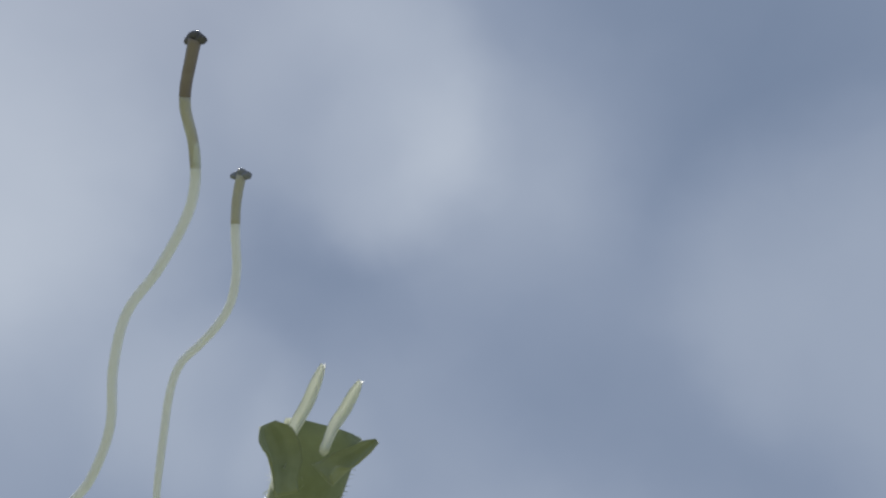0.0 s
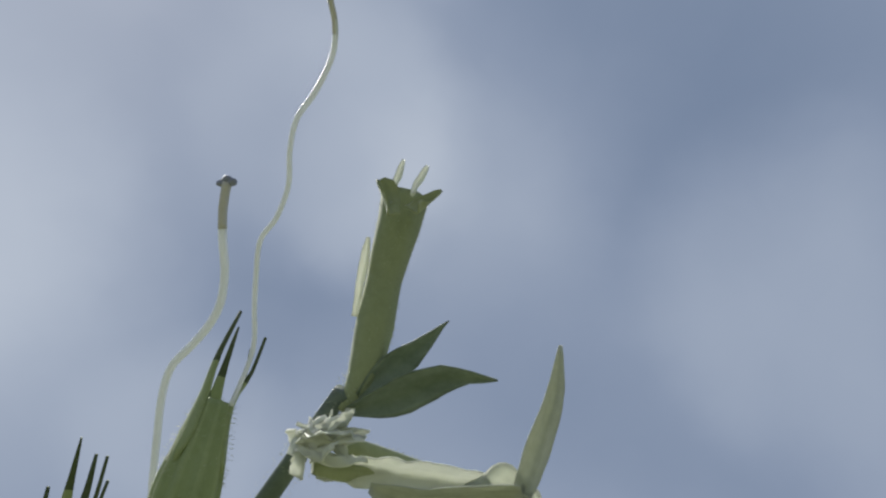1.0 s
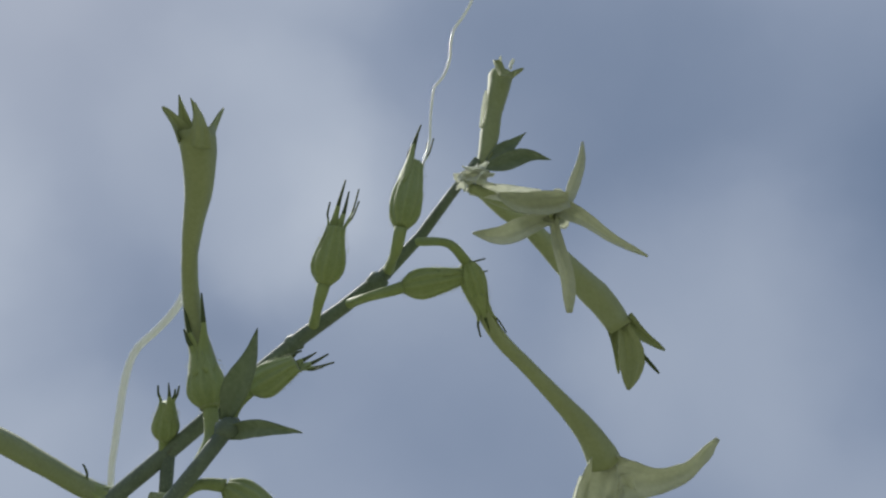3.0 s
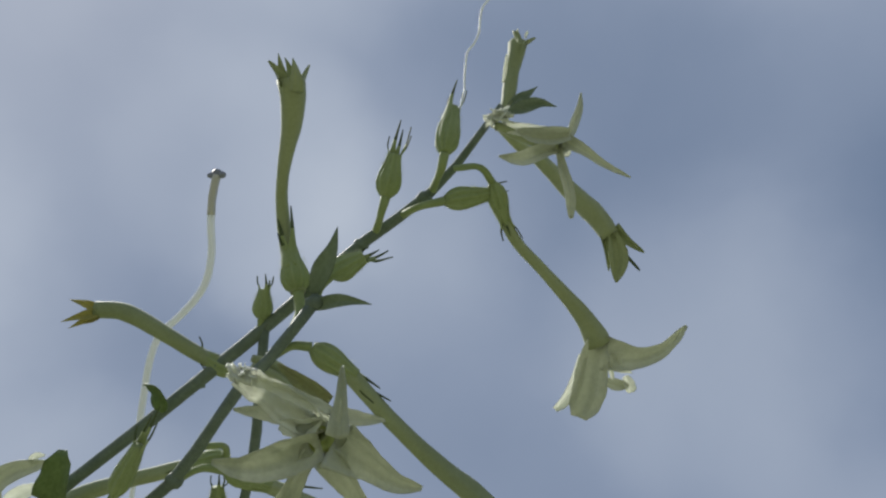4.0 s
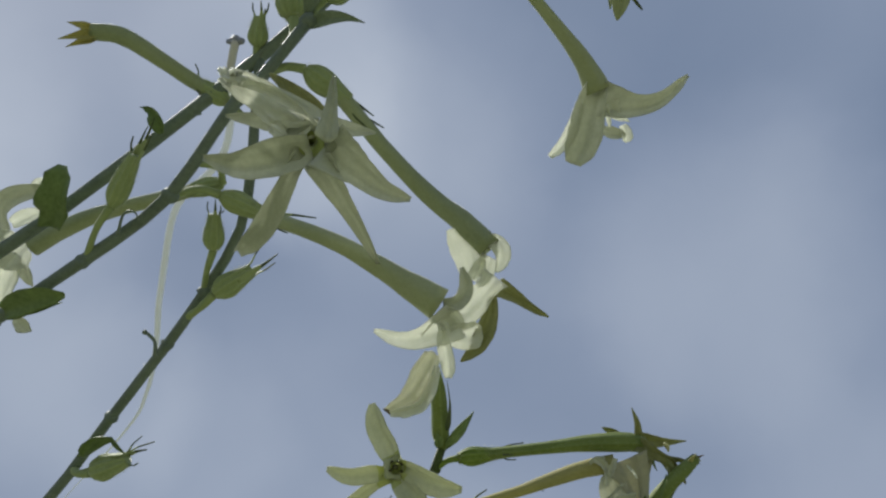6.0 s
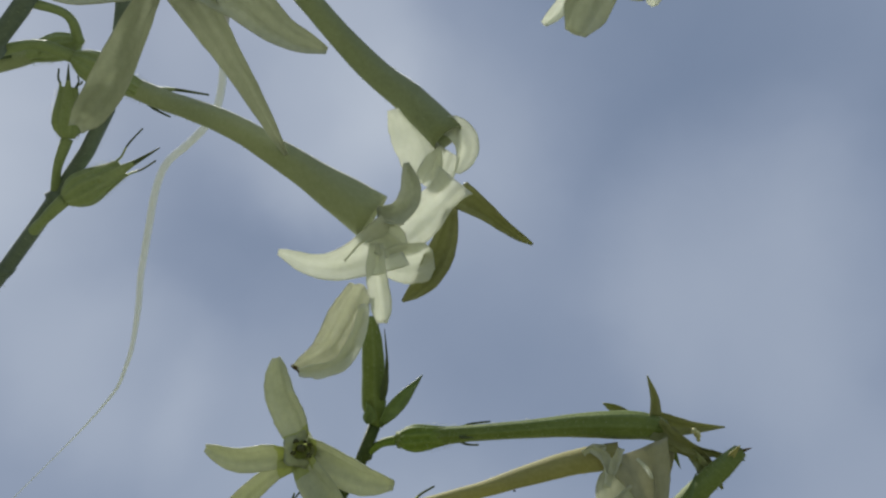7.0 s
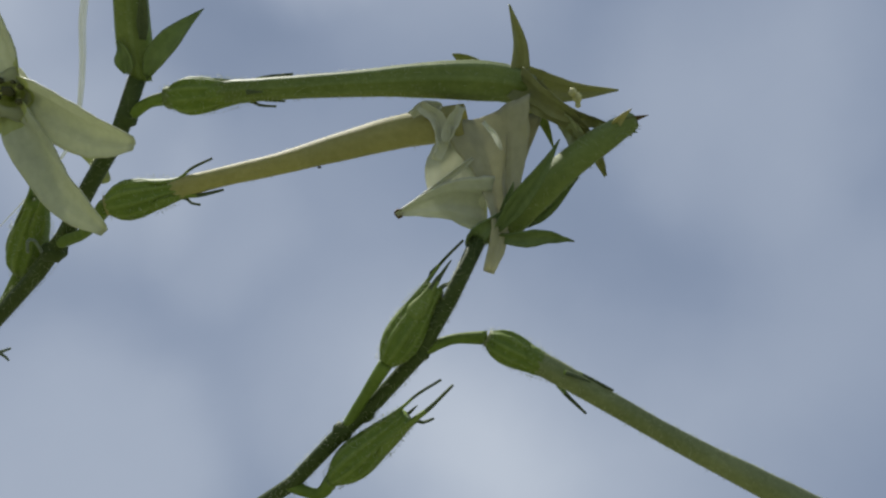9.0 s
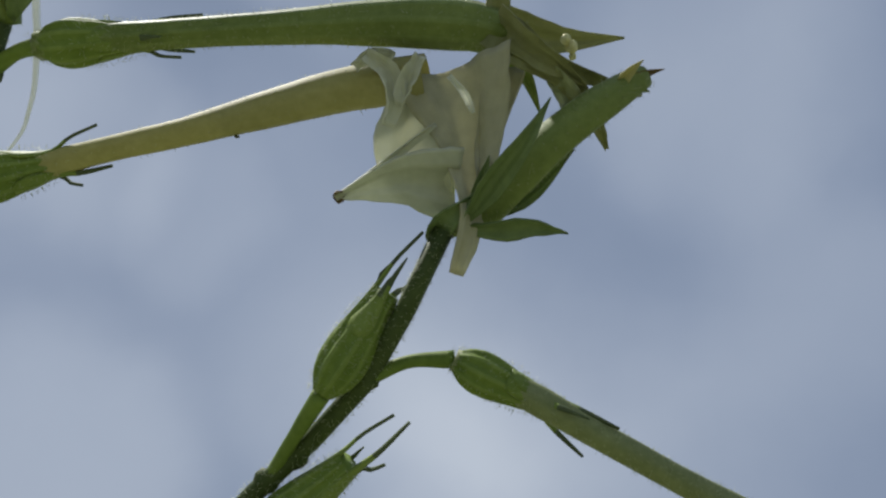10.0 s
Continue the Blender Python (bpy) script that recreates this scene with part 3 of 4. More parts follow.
thread = [(0.0125, -0.0375, 1.2985), (0.0147, -0.0395, 1.3061), (0.0152, -0.0433, 1.3105), (0.0157, -0.0462, 1.3133), (0.0167, -0.0500, 1.3169), (0.0193, -0.0523, 1.3191), (0.0213, -0.0555, 1.3219), (0.0219, -0.0590, 1.3251), (0.0231, -0.0619, 1.3283), (0.0258, -0.0641, 1.3312), (0.0285, -0.0674, 1.3345), (0.0294, -0.0708, 1.3367), (0.0292, -0.0743, 1.3388), (0.0305, -0.0779, 1.3414)]
sweep(bm, thread, [0.00034, 0.00036, 0.00038, 0.00040, 0.00042, 0.00042], 120, 12, wobble=0.06)
style = part("style", bm, STYLE, tall, "long pale wavy thread")
bm = bmesh.new()
line = spline(thread, 60)
sweep(bm, [tuple(line[k]) for k in (50, 52, 54, 55)], [0.00042, 0.00043, 0.00044, 0.00045], 16, 12, wobble=0.06)
part("neck", bm, NECK_PALE, style, "greyish run below the brown end")
bm = bmesh.new()
sweep(bm, [tuple(line[k]) for k in (55, 56, 58, 59)], [0.00045, 0.00045, 0.00046, 0.00049], 16, 12, wobble=0.1)
part("neck", bm, NECK, style, "brownish upper end of the thread")
bm = bmesh.new()
tip = Vector(line[-1])
for off, r in (((0, 0, 0.0003), 0.0006), ((-0.0005, 0.0001, 0.0001), 0.0004), ((0.0005, 0.0, 0.0), 0.00042)):
    lump(bm, tip + Vector(off), r, (1.1, 0.9, 0.72), 0.5)
part("stigma", bm, STIGMA, style, "dark knobbly cap")
# trumpet flower hanging from an arched stalklet
flower(tall, [(0.0231, -0.0180, 1.2801), (0.0260, -0.0090, 1.2757), (0.0310, 0.0010, 1.2704), (0.0414, 0.0114, 1.2641), (0.0537, 0.0244, 1.2571), (0.0590, 0.0318, 1.2535), (0.0615, 0.0364, 1.2506)], [0.0016, 0.0022, 0.0021, 0.0021, 0.0023, 0.0027, 0.0036, 0.0050], TUBE_HAZED,
       [(0.0120, -0.0285, 1.2783), (0.0182, -0.0249, 1.2803), (0.0231, -0.0180, 1.2801)], ((0.0272, -0.0057, 1.2728), 0.0036, [(0.0335, -0.0002, 1.2700), (0.0262, -0.0007, 1.2684), (0.0286, -0.0034, 1.2676), (0.0301, 0.0018, 1.2714)]),
       [([(0.0607, 0.0344, 1.2511), (0.0579, 0.0420, 1.2444), (0.0557, 0.0493, 1.2380), (0.0522, 0.0560, 1.2322)], 0.0140, "strap", dict(cup=0.35, ripple=0.08, skin=PETAL)),
        ([(0.0553, 0.0402, 1.2487), (0.0530, 0.0459, 1.2438), (0.0490, 0.0516, 1.2388), (0.0442, 0.0553, 1.2357)], 0.0051, "strap", dict(cup=0.5, ripple=0.15)),
        ([(0.0628, 0.0393, 1.2494), (0.0745, 0.0412, 1.2475), (0.0851, 0.0395, 1.2487), (0.0954, 0.0330, 1.2543)], 0.0145, "horn", dict(cup=0.4, ripple=0.08, skin=PETAL)),
        ([(0.0627, 0.0367, 1.2487), (0.0648, 0.0414, 1.2445), (0.0661, 0.0458, 1.2406)], 0.0023, "strip", dict(cup=0.5, ripple=0.1)),
        ([(0.0661, 0.0395, 1.2475), (0.0687, 0.0431, 1.2443), (0.0738, 0.0449, 1.2426)], 0.0070, "tri", dict(cup=0.3, ripple=0.1)),
        ([(0.0637, 0.0479, 1.2420), (0.0684, 0.0490, 1.2410), (0.0726, 0.0494, 1.2405)], 0.0051, "broad", dict(cup=0.4, ripple=0.1, skin=PETAL)),
        ([(0.0712, 0.0465, 1.2426), (0.0725, 0.0488, 1.2406), (0.0734, 0.0512, 1.2384)], 0.0047, "strap", dict(cup=0.4, ripple=0.1))],
       PETAL_WHITE,
       label="hanging cream trumpet flower with flaring petals")
# leaf and small scales on its lower run
bract(tall, [(-0.1329, 0.0580, 1.2063), (-0.1291, 0.0481, 1.2103), (-0.1269, 0.0413, 1.2193)], 0.0118, FACE, "small rounded crinkled green leaf", 0.2, 0.3, shape="broad")
bract(tall, [(-0.0935, 0.0358, 1.2288), (-0.0949, 0.0321, 1.2319), (-0.0976, 0.0304, 1.2351), (-0.1015, 0.0303, 1.2368)], 0.0058, FACE, "small rounded green scale leaf", 0.5, 0.2, shape="lobe")

# ---- the second stalk, with the tubular flowers ----
foot, low = down_to_soil((-0.2045, 0.1016, 1.1579), (-0.15, 0.05))
second = thing("tobacco_stalk", foot, "green stalk crowded with cream star and tubular flowers", "flowering plant", GROUP)
stem(second, [*low, (-0.2045, 0.1016, 1.1579), (-0.1708, 0.0868, 1.1726), (-0.1373, 0.0714, 1.1876), (-0.1046, 0.0564, 1.2022), (-0.0884, 0.0457, 1.2088), (-0.0710, 0.0280, 1.2224), (-0.0610, 0.0186, 1.2304), (-0.0559, 0.0160, 1.2323), (-0.0470, 0.0088, 1.2394), (-0.0392, 0.0025, 1.2463)],
     [0.0048, 0.0044, 0.0036, 0.0028, 0.0026, 0.0025, 0.0024, 0.0023, 0.0022, 0.002],
     nodes=[((-0.0889, 0.0465, 1.2079), 0.0025), ((-0.1208, 0.0629, 1.1924), 0.0023), ((-0.1530, 0.0786, 1.1780), 0.0026), ((-0.0647, 0.0210, 1.2296), 0.0024), ((-0.0408, 0.0050, 1.2482), 0.0026)])
# upright closed flower
flower(second, [(-0.0468, 0.0079, 1.2559), (-0.0491, 0.0037, 1.2659), (-0.0516, -0.0048, 1.2752), (-0.0518, -0.0153, 1.2821), (-0.0497, -0.0256, 1.2854), (-0.0462, -0.0376, 1.2915), (-0.0447, -0.0463, 1.2947), (-0.0451, -0.0520, 1.2981)], [0.0028, 0.0036, 0.0026, 0.0022, 0.0021, 0.0029, 0.0040, 0.0049], TUBE_HAZED,
       [(-0.0466, 0.0118, 1.2417), (-0.0460, 0.0100, 1.2484), (-0.0468, 0.0079, 1.2559)], ((-0.0498, 0.0003, 1.2688), 0.0050, [(-0.0486, -0.0126, 1.2787), (-0.0535, -0.0093, 1.2763), (-0.0534, -0.0062, 1.2716), (-0.0509, -0.0040, 1.2761)]),
       [([(-0.0477, -0.0512, 1.2947), (-0.0489, -0.0550, 1.2959), (-0.0516, -0.0588, 1.2979)], 0.0062, "horn", dict(cup=0.4, skin=TUBE_HAZED, face=(0.75, -0.35, -0.55))),
        ([(-0.0477, -0.0485, 1.3005), (-0.0484, -0.0530, 1.3026), (-0.0491, -0.0578, 1.3052)], 0.0046, "tri", dict(cup=0.3, skin=TUBE_DARK_HAZED)),
        ([(-0.0457, -0.0474, 1.3036), (-0.0462, -0.0501, 1.3073), (-0.0480, -0.0536, 1.3105)], 0.0046, "tri", dict(cup=0.3, skin=TUBE_DARK_HAZED)),
        ([(-0.0436, -0.0508, 1.2912), (-0.0426, -0.0555, 1.2935), (-0.0434, -0.0594, 1.2984)], 0.0068, "tri", dict(cup=0.35, skin=TUBE_HAZED, face=(0, 0.57, 0.82))),
        ([(-0.0419, -0.0480, 1.2980), (-0.0408, -0.0497, 1.3025), (-0.0394, -0.0515, 1.3081)], 0.0062, "horn", dict(cup=0.4, skin=TUBE_HAZED, face=(-0.75, -0.35, -0.55)))],
       label="upright closed green tube flower with a crown of pointed lobes")
bract(second, [(-0.0406, 0.0033, 1.2482), (-0.0373, -0.0046, 1.2519), (-0.0332, -0.0110, 1.2563), (-0.0311, -0.0157, 1.2620)], 0.0075, FACE, "pointed grey-green bract", 0.3, skin=BRACT_HAZED)
bract(second, [(-0.0424, 0.0059, 1.2454), (-0.0338, 0.0017, 1.2447), (-0.0268, 0.0006, 1.2431), (-0.0208, 0.0026, 1.2429)], 0.0052, FACE, "pointed grey-green bract", 0.3, skin=BRACT_HAZED)
seed_pod(second, [(-0.0415, 0.0052, 1.2484), (-0.0381, 0.0025, 1.2524), (-0.0346, 0.0001, 1.2551)], (-0.0230, -0.0040, 1.2598), 0.0043,
         [(-0.0147, -0.0034, 1.2628), (-0.0133, -0.0017, 1.2613), (-0.0160, -0.0023, 1.2594), (-0.0179, -0.0033, 1.2637), (-0.0215, -0.0052, 1.2628)], "green bud with a ragged brown-tipped mouth", "bud")
# star flower seen from the front, petals curled
flower(second, [(-0.0630, 0.0229, 1.2361), (-0.0550, 0.0281, 1.2347), (-0.0458, 0.0313, 1.2249), (-0.0380, 0.0210, 1.2054)], [0.0014, 0.0022, 0.0026, 0.0026], TUBE_HAZED, label="open cream star flower with a crumpled petal", number=60,
       petals=[([(-0.0319, 0.0195, 1.2025), (-0.0312, 0.0170, 1.2084), (-0.0305, 0.0132, 1.2155), (-0.0302, 0.0093, 1.2227)], 0.0089, "horn", dict(ripple=0.06, cup=0.6)),
               ([(-0.0375, 0.0223, 1.2030), (-0.0477, 0.0230, 1.2001), (-0.0590, 0.0235, 1.1974), (-0.0697, 0.0209, 1.1978)], 0.0133, "star", dict(ripple=0.06, cup=0.4)),
               ([(-0.0403, 0.0237, 1.2017), (-0.0483, 0.0353, 1.1953), (-0.0556, 0.0446, 1.1911), (-0.0642, 0.0529, 1.1880)], 0.0089, "strip", dict(cup=0.55, twist=0.5, ripple=0.10)),
               ([(-0.0355, 0.0237, 1.2015), (-0.0294, 0.0369, 1.1974), (-0.0238, 0.0493, 1.1939), (-0.0185, 0.0623, 1.1900)], 0.0113, "horn", dict(ripple=0.08, cup=0.55)),
               ([(-0.0322, 0.0211, 1.2040), (-0.0236, 0.0275, 1.2000), (-0.0156, 0.0336, 1.1963), (-0.0067, 0.0373, 1.1949)], 0.0185, "horn", dict(ripple=0.06, cup=0.45)),
               ([(-0.0623, 0.0071, 1.2198), (-0.0539, 0.0106, 1.2163), (-0.0449, 0.0154, 1.2114), (-0.0355, 0.0194, 1.2074)], 0.0121, "strap", dict(cup=0.35, ripple=0.35, veins=0.07, skin=PETAL_WHITE)),
               ([(-0.0576, 0.0072, 1.2174), (-0.0486, 0.0095, 1.2150), (-0.0396, 0.0127, 1.2117), (-0.0332, 0.0147, 1.2096)], 0.0052, "strip", dict(cup=0.5, ripple=0.4, skin=PETAL_WHITE)),
               ([(-0.0498, 0.0173, 1.2078), (-0.0428, 0.0183, 1.2066), (-0.0365, 0.0166, 1.2081)], 0.0069, "broad", dict(cup=0.4, ripple=0.2, skin=PETAL_WHITE))])
front = second.children[-1]
star_throat(front, (-0.0372, 0.0210, 1.2034), (0.118, -0.731, -0.672), 0.0082, PETAL)
crumple(front, (-0.0613, 0.0063, 1.2189), 0.0048, (0.7, -0.3, -0.5))
# a second star close behind it
flower(second, [(-0.0631, 0.0228, 1.2395), (-0.0557, 0.0278, 1.2396), (-0.0443, 0.0330, 1.2301), (-0.0391, 0.0305, 1.2194)], [0.0014, 0.0022, 0.0025, 0.0024], TUBE_HAZED, label="open cream star flower half hidden behind another", number=60,
       petals=[([(-0.0343, 0.0203, 1.2131), (-0.0251, 0.0218, 1.2114), (-0.0175, 0.0226, 1.2105)], 0.0060, "star", dict(ripple=0.12, cup=0.3)),
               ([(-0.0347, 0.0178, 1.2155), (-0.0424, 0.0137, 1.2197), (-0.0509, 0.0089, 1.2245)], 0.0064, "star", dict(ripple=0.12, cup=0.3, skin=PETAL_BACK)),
               ([(-0.0414, 0.0201, 1.2121), (-0.0527, 0.0192, 1.2133), (-0.0650, 0.0180, 1.2147)], 0.0069, "star", dict(ripple=0.12, cup=0.3))])
# tube flower that arches over to the upper white cluster
flower(second, [(-0.0418, 0.0166, 1.2377), (-0.0301, 0.0244, 1.2318), (-0.0161, 0.0397, 1.2227), (-0.0015, 0.0526, 1.2134), (0.0097, 0.0571, 1.2047), (0.0161, 0.0589, 1.1979), (0.0194, 0.0605, 1.1943)], [0.0018, 0.0028, 0.0028, 0.0029, 0.0033, 0.0039, 0.0042], TUBE_DARK_HAZED,
       [(-0.0532, 0.0198, 1.2341), (-0.0485, 0.0155, 1.2377), (-0.0418, 0.0166, 1.2377)], ((-0.0275, 0.0251, 1.2312), 0.0044, [(-0.0160, 0.0329, 1.2260), (-0.0218, 0.0310, 1.2240), (-0.0195, 0.0308, 1.2300)]),
       [([(0.0078, 0.0569, 1.2013), (0.0097, 0.0601, 1.1978), (0.0125, 0.0642, 1.1934), (0.0147, 0.0689, 1.1882)], 0.0109, "strap", dict(cup=0.15, ripple=0.12)),
        ([(0.0178, 0.0591, 1.1973), (0.0211, 0.0596, 1.1968), (0.0233, 0.0627, 1.1935), (0.0212, 0.0667, 1.1890)], 0.0069, "broad", dict(cup=0.5, ripple=0.12, twist=0.5)),
        ([(0.0197, 0.0636, 1.1932), (0.0170, 0.0665, 1.1900), (0.0140, 0.0692, 1.1870)], 0.0088, "strap", dict(cup=0.2, ripple=0.12)),
        ([(0.0212, 0.0675, 1.1876), (0.0167, 0.0713, 1.1837), (0.0112, 0.0750, 1.1798), (0.0045, 0.0788, 1.1758)], 0.0112, "limb", dict(cup=0.22, ripple=0.10)),
        ([(0.0215, 0.0709, 1.1873), (0.0277, 0.0757, 1.1865), (0.0345, 0.0812, 1.1848), (0.0409, 0.0860, 1.1840)], 0.0077, "horn", dict(cup=0.4, ripple=0.08, skin=PETAL_BACK)),
        ([(0.0205, 0.0734, 1.1846), (0.0187, 0.0793, 1.1780), (0.0147, 0.0848, 1.1719), (0.0089, 0.0888, 1.1674)], 0.0077, "petal", dict(cup=0.4, ripple=0.08, skin=PETAL_BACK))],
       PETAL_WHITE, FACE, "drooping white flower at the end of a long green tube")
# tube flower that reaches the lower white cluster
flower(second, [(-0.0748, 0.0536, 1.2160), (-0.0589, 0.0625, 1.2136), (-0.0343, 0.0600, 1.1985), (-0.0190, 0.0655, 1.1915), (-0.0061, 0.0700, 1.1845), (0.0018, 0.0736, 1.1806)], [0.0018, 0.0027, 0.0027, 0.0031, 0.0040, 0.0060], TUBE_HAZED,
       [(-0.0905, 0.0480, 1.2083), (-0.0819, 0.0489, 1.2141), (-0.0748, 0.0536, 1.2160)], ((-0.0589, 0.0625, 1.2136), 0.0040, [(-0.0415, 0.0615, 1.2116), (-0.0525, 0.0675, 1.2100), (-0.0505, 0.0652, 1.2145)]),
       [([(0.0073, 0.0762, 1.1767), (-0.0007, 0.0792, 1.1736), (-0.0098, 0.0810, 1.1718), (-0.0206, 0.0790, 1.1741)], 0.0150, "horn", dict(cup=0.35, ripple=0.08)),
        ([(-0.0007, 0.0847, 1.1689), (-0.0047, 0.0913, 1.1646), (-0.0093, 0.0977, 1.1605), (-0.0176, 0.1027, 1.1578)], 0.0105, "broad", dict(cup=0.4, ripple=0.16, veins=0.07, twist=0.3, skin=PETAL_FADED)),
        ([(0.0007, 0.0851, 1.1636), (-0.0013, 0.0917, 1.1593), (-0.0059, 0.0975, 1.1558), (-0.0158, 0.1007, 1.1551)], 0.0046, "strap", dict(cup=0.5, ripple=0.35)),
        ([(0.0031, 0.0762, 1.1748), (0.0032, 0.0806, 1.1699), (0.0044, 0.0851, 1.1650), (0.0046, 0.0889, 1.1609)], 0.0059, "strap", dict(cup=0.5, ripple=0.12)),
        ([(0.0046, 0.0802, 1.1728), (0.0102, 0.0804, 1.1727), (0.0164, 0.0799, 1.1734)], 0.0107, "strap", dict(cup=0.25, ripple=0.10)),
        ([(0.0031, 0.0708, 1.1792), (0.0084, 0.0703, 1.1799), (0.0110, 0.0673, 1.1833), (0.0098, 0.0629, 1.1881)], 0.0062, "broad", dict(cup=0.5, ripple=0.08, skin=PETAL)),
        ([(-0.0044, 0.0784, 1.1710), (-0.0005, 0.0754, 1.1744), (0.0037, 0.0733, 1.1768), (0.0095, 0.0726, 1.1777)], 0.0009, "strip", dict(cup=0.6, thick=0.0005)),
        ([(0.0019, 0.0745, 1.1778), (0.0060, 0.0763, 1.1759), (0.0089, 0.0790, 1.1730)], 0.0099, "broad", dict(cup=0.3, ripple=0.10)),
        ([(-0.0127, 0.1032, 1.1559), (-0.0156, 0.1028, 1.1562), (-0.0182, 0.1017, 1.1574)], 0.0013, "strap", dict(cup=0.3, ripple=0.6, skin=BROWN))],
       PETAL_WHITE, FACE, "drooping white flower with a browned petal edge")
# tube flower that points back along the stalk
flower(second, [(-0.0747, 0.0525, 1.2211), (-0.0972, 0.0581, 1.2199), (-0.1222, 0.0644, 1.2184), (-0.1384, 0.0699, 1.2150), (-0.1474, 0.0735, 1.2117)], [0.0014, 0.0026, 0.0026, 0.0032, 0.0040], TUBE_HAZED,
       [(-0.0792, 0.0374, 1.2141), (-0.0740, 0.0438, 1.2192), (-0.0747, 0.0525, 1.2211)], ((-0.0902, 0.0563, 1.2203), 0.0034, [(-0.0994, 0.0570, 1.2208), (-0.0978, 0.0599, 1.2185), (-0.0959, 0.0556, 1.2175)]), label="white flower with curling petals on a long pale tube",
       petals=[([(-0.1570, 0.0698, 1.2162), (-0.1588, 0.0643, 1.2215), (-0.1527, 0.0603, 1.2252), (-0.1397, 0.0583, 1.2268)], 0.0083, "broad", dict(cup=0.4, ripple=0.12, skin=PETAL)),
               ([(-0.1554, 0.0684, 1.2182), (-0.1488, 0.0660, 1.2203), (-0.1419, 0.0647, 1.2214)], 0.0060, "broad", dict(cup=0.3, ripple=0.15)),
               ([(-0.1573, 0.0712, 1.2141), (-0.1614, 0.0699, 1.2155), (-0.1655, 0.0669, 1.2185)], 0.0065, "horn", dict(cup=0.3, ripple=0.1, skin=PETAL)),
               ([(-0.1505, 0.0716, 1.2125), (-0.1552, 0.0746, 1.2098), (-0.1585, 0.0786, 1.2060)], 0.0193, "broad", dict(cup=0.25, ripple=0.12)),
               ([(-0.1532, 0.0747, 1.2093), (-0.1563, 0.0797, 1.2046), (-0.1592, 0.0847, 1.1999), (-0.1605, 0.0893, 1.1954)], 0.0115, "broad", dict(cup=0.3, ripple=0.12)),
               ([(-0.1568, 0.0766, 1.2084), (-0.1628, 0.0772, 1.2080), (-0.1683, 0.0782, 1.2071)], 0.0042, "petal", dict(cup=0.3, ripple=0.2)),
               ([(-0.1517, 0.0774, 1.2089), (-0.1506, 0.0810, 1.2054), (-0.1486, 0.0847, 1.2018)], 0.0051, "petal", dict(cup=0.3, ripple=0.1, skin=PETAL)),
               ([(-0.1464, 0.0590, 1.2270), (-0.1440, 0.0570, 1.2289), (-0.1412, 0.0570, 1.2288)], 0.0032, "broad", dict(cup=0.5, ripple=0.2)),
               ([(-0.1560, 0.0936, 1.1940), (-0.1528, 0.0954, 1.1922), (-0.1500, 0.0971, 1.1905)], 0.0065, "petal", dict(cup=0.3, ripple=0.1, skin=PETAL))], petal_skin=PETAL_WHITE)
# pods and small bracts on its lower run
seed_pod(second, [(-0.1208, 0.0601, 1.1949), (-0.1138, 0.0531, 1.1998), (-0.1078, 0.0467, 1.2040)], (-0.0981, 0.0329, 1.2136), 0.0036,
         [(-0.0907, 0.0233, 1.2215), (-0.0937, 0.0262, 1.2208), (-0.0983, 0.0280, 1.2178), (-0.0914, 0.0264, 1.2171)], "slim ribbed green pod with long dark tips")
bract(second, [(-0.1465, 0.0733, 1.1812), (-0.1352, 0.0684, 1.1824), (-0.1251, 0.0686, 1.1839)], 0.0098, FACE, "dark green leaf folded along its middle", 0.3, shape="broad")
bract(second, [(-0.1467, 0.0753, 1.1827), (-0.1360, 0.0736, 1.1826), (-0.1272, 0.0724, 1.1837)], 0.0040, FACE, "narrow dark green leaf", 0.5)
bm = bmesh.new()
sweep(bm, [(-0.1068, 0.0547, 1.1987), (-0.1035, 0.0481, 1.2014), (-0.0995, 0.0467, 1.2012), (-0.0986, 0.0500, 1.2002)], [0.0006, 0.0005, 0.0004, 0.0002], 16, 8)
part("tendril", bm, STEM_HAZED, second, "small curled dark stalklet")

# ---- the third stalk ----
foot, low = down_to_soil((-0.1594, 0.1534, 1.1308), (-0.10, 0.08))
third = thing("tobacco_stalk", foot, "thin dark green stalk with seed pods and one yellowing tube flower", "flowering plant", GROUP)
stem(third, [*low, (-0.1594, 0.1534, 1.1308), (-0.1399, 0.1360, 1.1486), (-0.1198, 0.1179, 1.1669), (-0.1002, 0.1004, 1.1835), (-0.0848, 0.0852, 1.1966), (-0.0712, 0.0699, 1.2125), (-0.0651, 0.0516, 1.2254), (-0.0625, 0.0360, 1.2379), (-0.0596, 0.0194, 1.2517)],
     [0.0045, 0.004, 0.0031, 0.0026, 0.0024, 0.0023, 0.0021, 0.002, 0.0018],
     nodes=[((-0.0849, 0.0820, 1.1968), 0.0023), ((-0.1006, 0.0958, 1.1823), 0.0021), ((-0.1226, 0.1158, 1.1650), 0.0022)])
seed_pod(third, [(-0.0617, 0.0229, 1.2487), (-0.0612, 0.0202, 1.2509), (-0.0606, 0.0174, 1.2531)], (-0.0592, 0.0093, 1.2596), 0.0034,
         [(-0.0614, 0.0057, 1.2627), (-0.0585, 0.0051, 1.2629), (-0.0556, 0.0056, 1.2621), (-0.0575, 0.0083, 1.2632)], "small green pod with blackish tips")
flower(third, [(-0.0719, 0.0321, 1.2413), (-0.0847, 0.0261, 1.2468), (-0.0969, 0.0190, 1.2518), (-0.1079, 0.0136, 1.2558), (-0.1177, 0.0123, 1.2565)], [0.0020, 0.0027, 0.0027, 0.0029, 0.0031, 0.0030], TUBE_DARK_HAZED,
